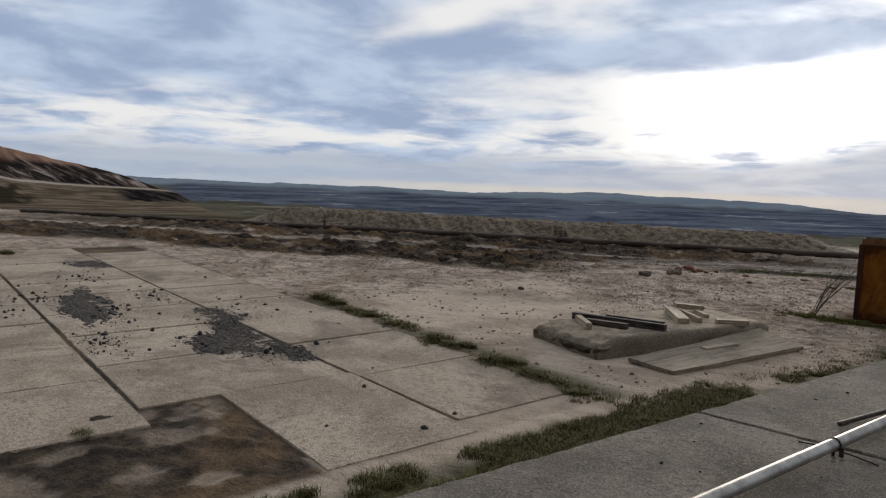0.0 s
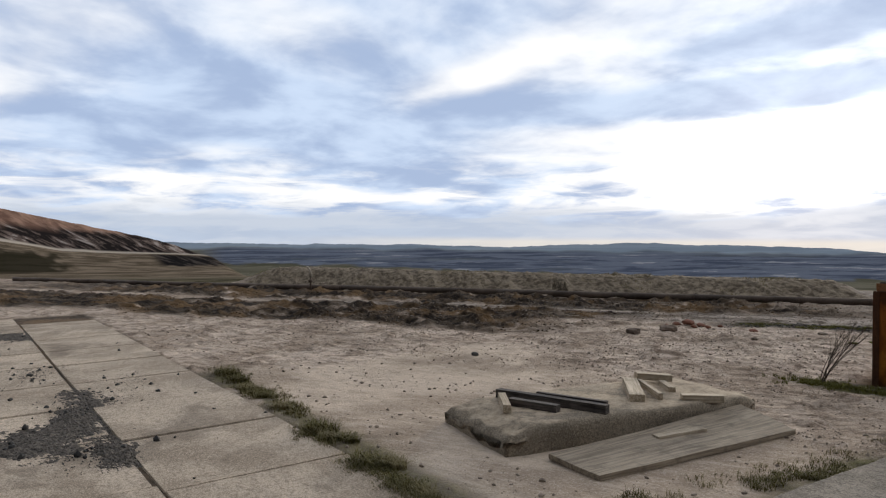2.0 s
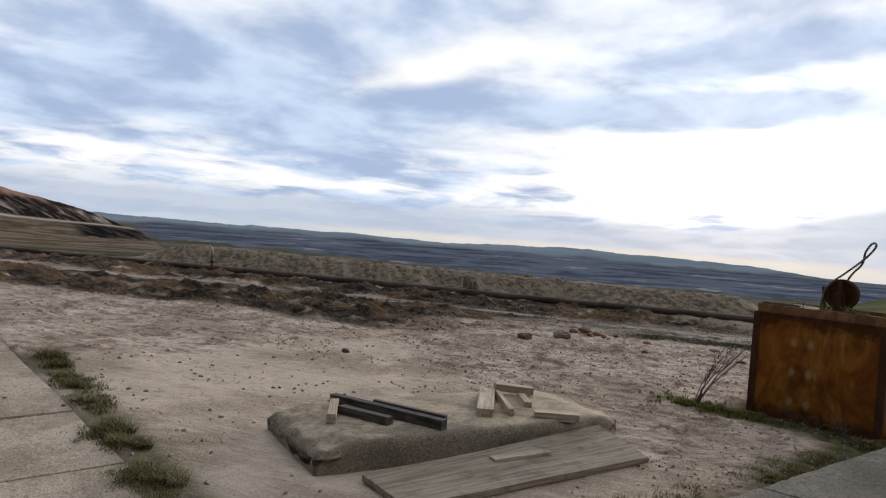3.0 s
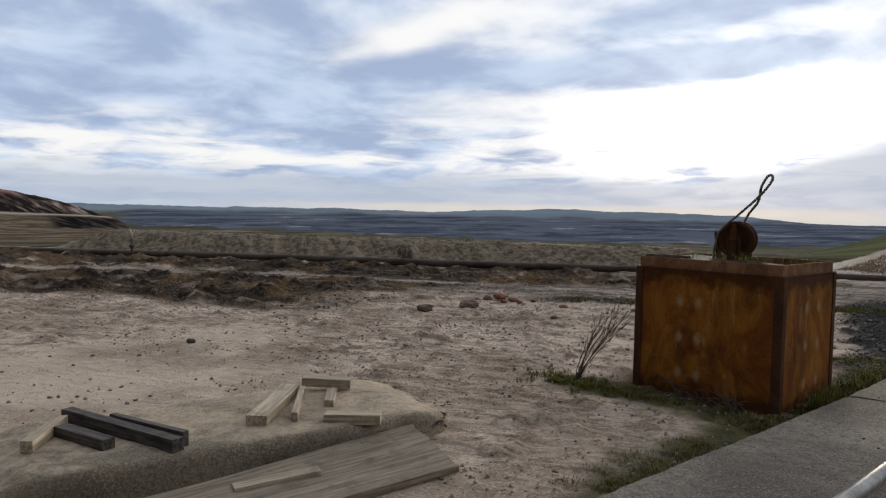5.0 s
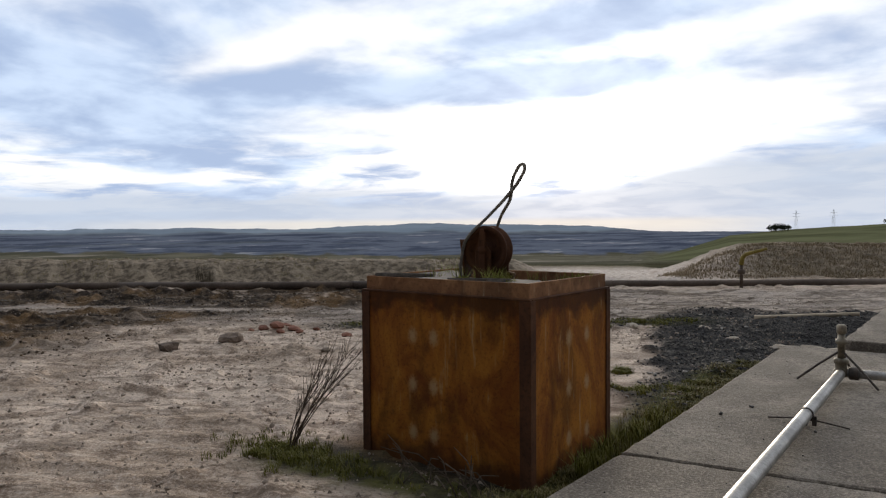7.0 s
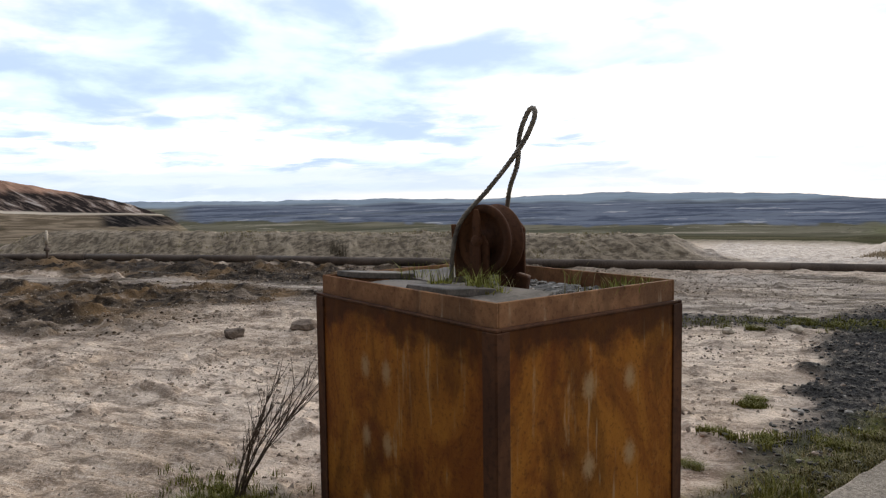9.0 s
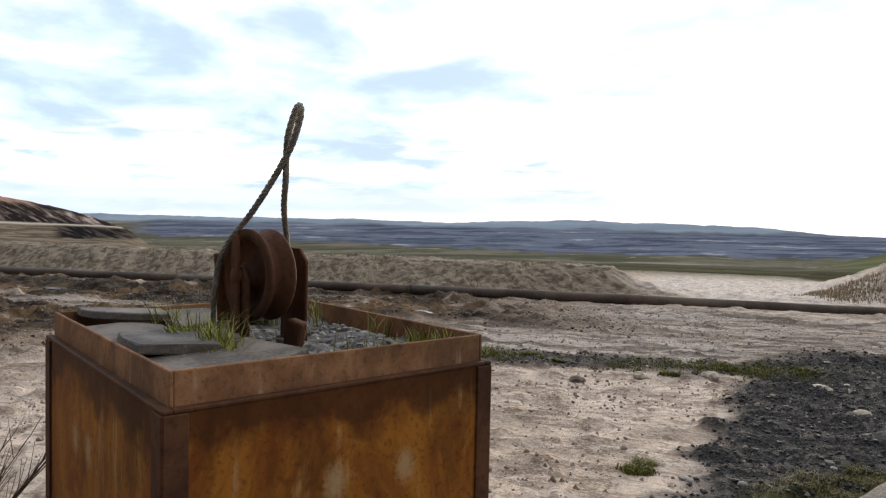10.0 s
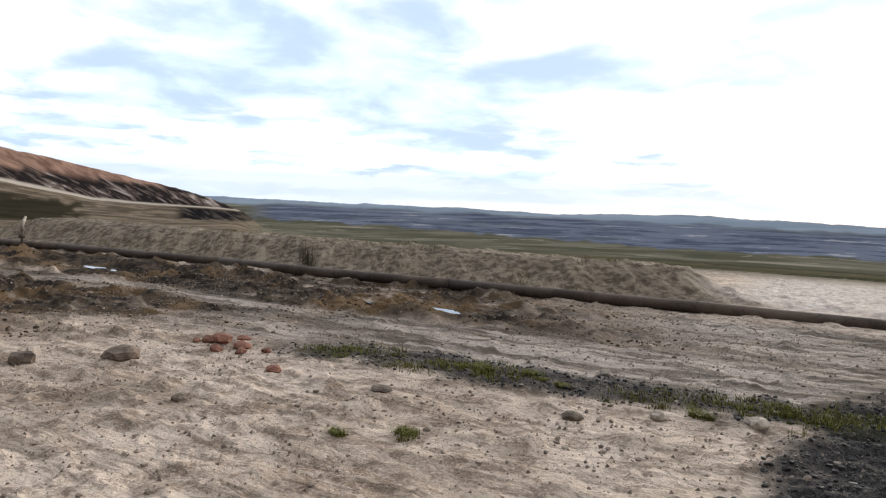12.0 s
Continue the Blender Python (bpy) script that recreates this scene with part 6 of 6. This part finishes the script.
def build_pylon(az, dist, height):
    x, y, z = far_spot(az, dist)
    z = 1.62 + dist * math.tan(radians(-0.5))
    p = thing("power_pylon", pose(x, y, z, 0, 0, 30), "faint grey lattice power pylon beyond the hill", "pylon", "pylons beyond the hill")
    for sx, sy in ((-1, -1), (1, -1), (1, 1), (-1, 1)):
        part("leg", tube_bm([(sx * height * 0.09, sy * height * 0.09, -3), (sx * height * 0.012, sy * height * 0.012, height)], 0.06, 4), PYLON, p)
    bm = bmesh.new()
    for k in range(7):
        a, b = k / 7, (k + 1) / 7
        wa, wb = height * (0.09 - 0.078 * a), height * (0.09 - 0.078 * b)
        for s in (-1, 1):
            tube_bm([(-s * wa, -wa, height * a), (s * wb, -wb, height * b)], 0.03, 4, bm)
            tube_bm([(-s * wa, wa, height * a), (s * wb, wb, height * b)], 0.03, 4, bm)
    part("bracing", bm, PYLON, p)
    for h in (0.72, 0.86):
        part("crossarm", tube_bm([(-height * 0.16, 0, height * h), (height * 0.16, 0, height * h)], 0.10, 4), PYLON, p)


PYLON = mottled("galvanised_steel", (0.62, 0.65, 0.68), (0.75, 0.78, 0.80), 2.0, 0.6, 20.0, 0.0)
build_pylon(10.9, 620, 17)
build_pylon(8.5, 640, 18)
build_pylon(4.6, 520, 19)


# ---- paving pieces ----
TILT = math.degrees(math.atan(SLOPE))


def slab_bm(lx, ly, thick, seed, chip=0.02):
    """A cast slab with uneven, chipped edges, top at z = 0."""
    bm = bmesh.new()
    n = 7
    top, low = [], []
    for i in range(4 * n):
        k, f = divmod(i, n)
        f /= n
        cx, cy = ((f - 0.5, -0.5), (0.5, f - 0.5), (0.5 - f, 0.5), (-0.5, 0.5 - f))[k]
        w = chip * noise.noise(Vector((cx * 9 + seed * 7, cy * 9, seed)))
        x, y = cx * (lx - 0.026 + w), cy * (ly - 0.026 + w)
        top.append(bm.verts.new((x * (1 - 0.012 / lx), y * (1 - 0.012 / ly), 0)))
        low.append((x, y))
    mid = [bm.verts.new((x, y, -0.012)) for x, y in low]
    bot = [bm.verts.new((x, y, -thick)) for x, y in low]
    bm.faces.new(top)
    for a, b in ((mid, top), (bot, mid)):
        for i in range(4 * n):
            j = (i + 1) % (4 * n)
            bm.faces.new((a[i], a[j], b[j], b[i]))
    bmesh.ops.recalc_face_normals(bm, faces=bm.faces)
    return bm


def lay(parent, name, me, x, y, dz, a=0.0, tip=(0, 0)):
    ob = new(name, me)
    ob.parent = parent
    ob.matrix_world = Matrix.Translation((x, y, SLOPE * y + dz)) @ pose(0, 0, 0, TILT + tip[0], tip[1], a)
    return ob


yard = thing("concrete_yard", pose(0, 0, 0), "old cast concrete yard panels with dirt-filled joints", "paving", kind="structure")
PANEL = [mesh_of("panel", slab_bm(1.55, 2.03, 0.12, i), CONCRETE) for i in range(3)]
PANEL_B = [mesh_of("panel", slab_bm(1.58, 1.53, 0.12, i + 5), CONCRETE) for i in range(3)]
PANEL_C = mesh_of("panel", slab_bm(2.04, 1.36, 0.12, 9), CONCRETE)
for j, yc in enumerate((-13.1, -11.05, -9.0)):
    for i in range(9):
        x = -3.775 - 1.56 * i + (0.5 if j == 1 else 0)
        if x < YARD_X[0]:
            continue
        lay(yard, "concrete_panel", PANEL[(i + j) % 3], x, yc + 0.02, rng.uniform(-0.008, 0.008), rng.uniform(-0.25, 0.25), (rng.uniform(-0.15, 0.15), rng.uniform(-0.15, 0.15)))
for i in range(9):
    lay(yard, "concrete_panel", PANEL_B[i % 3], -2.03 - 0.0 - 1.59 * i - (0 if i else 0), -7.19, rng.uniform(-0.006, 0.008), rng.uniform(-0.3, 0.3), (rng.uniform(-0.15, 0.15), rng.uniform(-0.15, 0.15)))
lay(yard, "concrete_panel", PANEL_C, -1.97, -8.64, 0.004, -0.6)

walkway = thing("walkway", pose(0, 0, 0), "raised grey concrete walkway of long slabs", "pavement", kind="structure")


def slab_between(name, corners, lift, thick, mat, seed, chip=0.012):
    """A slab whose top has those plan corners, with worn, chipped edges."""
    rim = []
    for k in range(4):
        a, b = Vector(corners[k]), Vector(corners[(k + 1) % 4])
        n = max(2, int((b - a).length / 0.09))
        out = Vector((b.y - a.y, a.x - b.x)).normalized()
        for i in range(n):
            p = a.lerp(b, i / n)
            rim.append(p + out * chip * (noise.noise(Vector((p.x * 5, p.y * 5, seed))) + 0.7 * noise.noise(Vector((p.x * 17, p.y * 17, seed)))))
    mid = sum(rim, Vector((0, 0))) / len(rim)
    bm = bmesh.new()
    rings = []
    for inset, dz in ((0.022, 0.0), (0.006, -0.010), (0.0, -0.03), (0.0, -thick)):
        ring = []
        for p in rim:
            q = p + (mid - p).normalized() * inset * (1 + 0.8 * noise.noise(Vector((p.x * 9, p.y * 9, seed + 3))))
            ring.append(bm.verts.new((q.x, q.y, SLOPE * q.y + lift + dz)))
        rings.append(ring)
    bm.faces.new(rings[0])
    for a, b in zip(rings, rings[1:]):
        for i in range(len(rim)):
            j = (i + 1) % len(rim)
            bm.faces.new((b[i], b[j], a[j], a[i]))
    bmesh.ops.recalc_face_normals(bm, faces=bm.faces)
    return part(name, bm, mat, walkway)


def kx(y):
    return float(kerb_x(np.array(float(y))))


JOINTS = (-17.0, -13.5, -10.0, -6.5, -3.0, 0.5)
for k in range(len(JOINTS) - 1):
    y0, y1 = JOINTS[k] + 0.014, JOINTS[k + 1] - 0.014
    slab_between("walkway_slab", ((kx(y0), y0), (6.3, y0 + 0.9), (6.3, y1 + 0.9), (kx(y1), y1)), 0.15 + 0.003 * (k % 2), 0.34, WALK_CONCRETE, k)
slab_between("walkway_slab", ((kx(0.52), 0.52), (6.3, 1.42), (6.3, 5.0), (kx(4.85), 4.85)), 0.148, 0.34, WALK_CONCRETE, 8)
slab_between("raised_pad", ((0.95, 5.08), (5.2, 5.20), (5.2, 8.2), (1.05, 8.1)), 0.215, 0.30, WALK_CONCRETE, 9, 0.03)
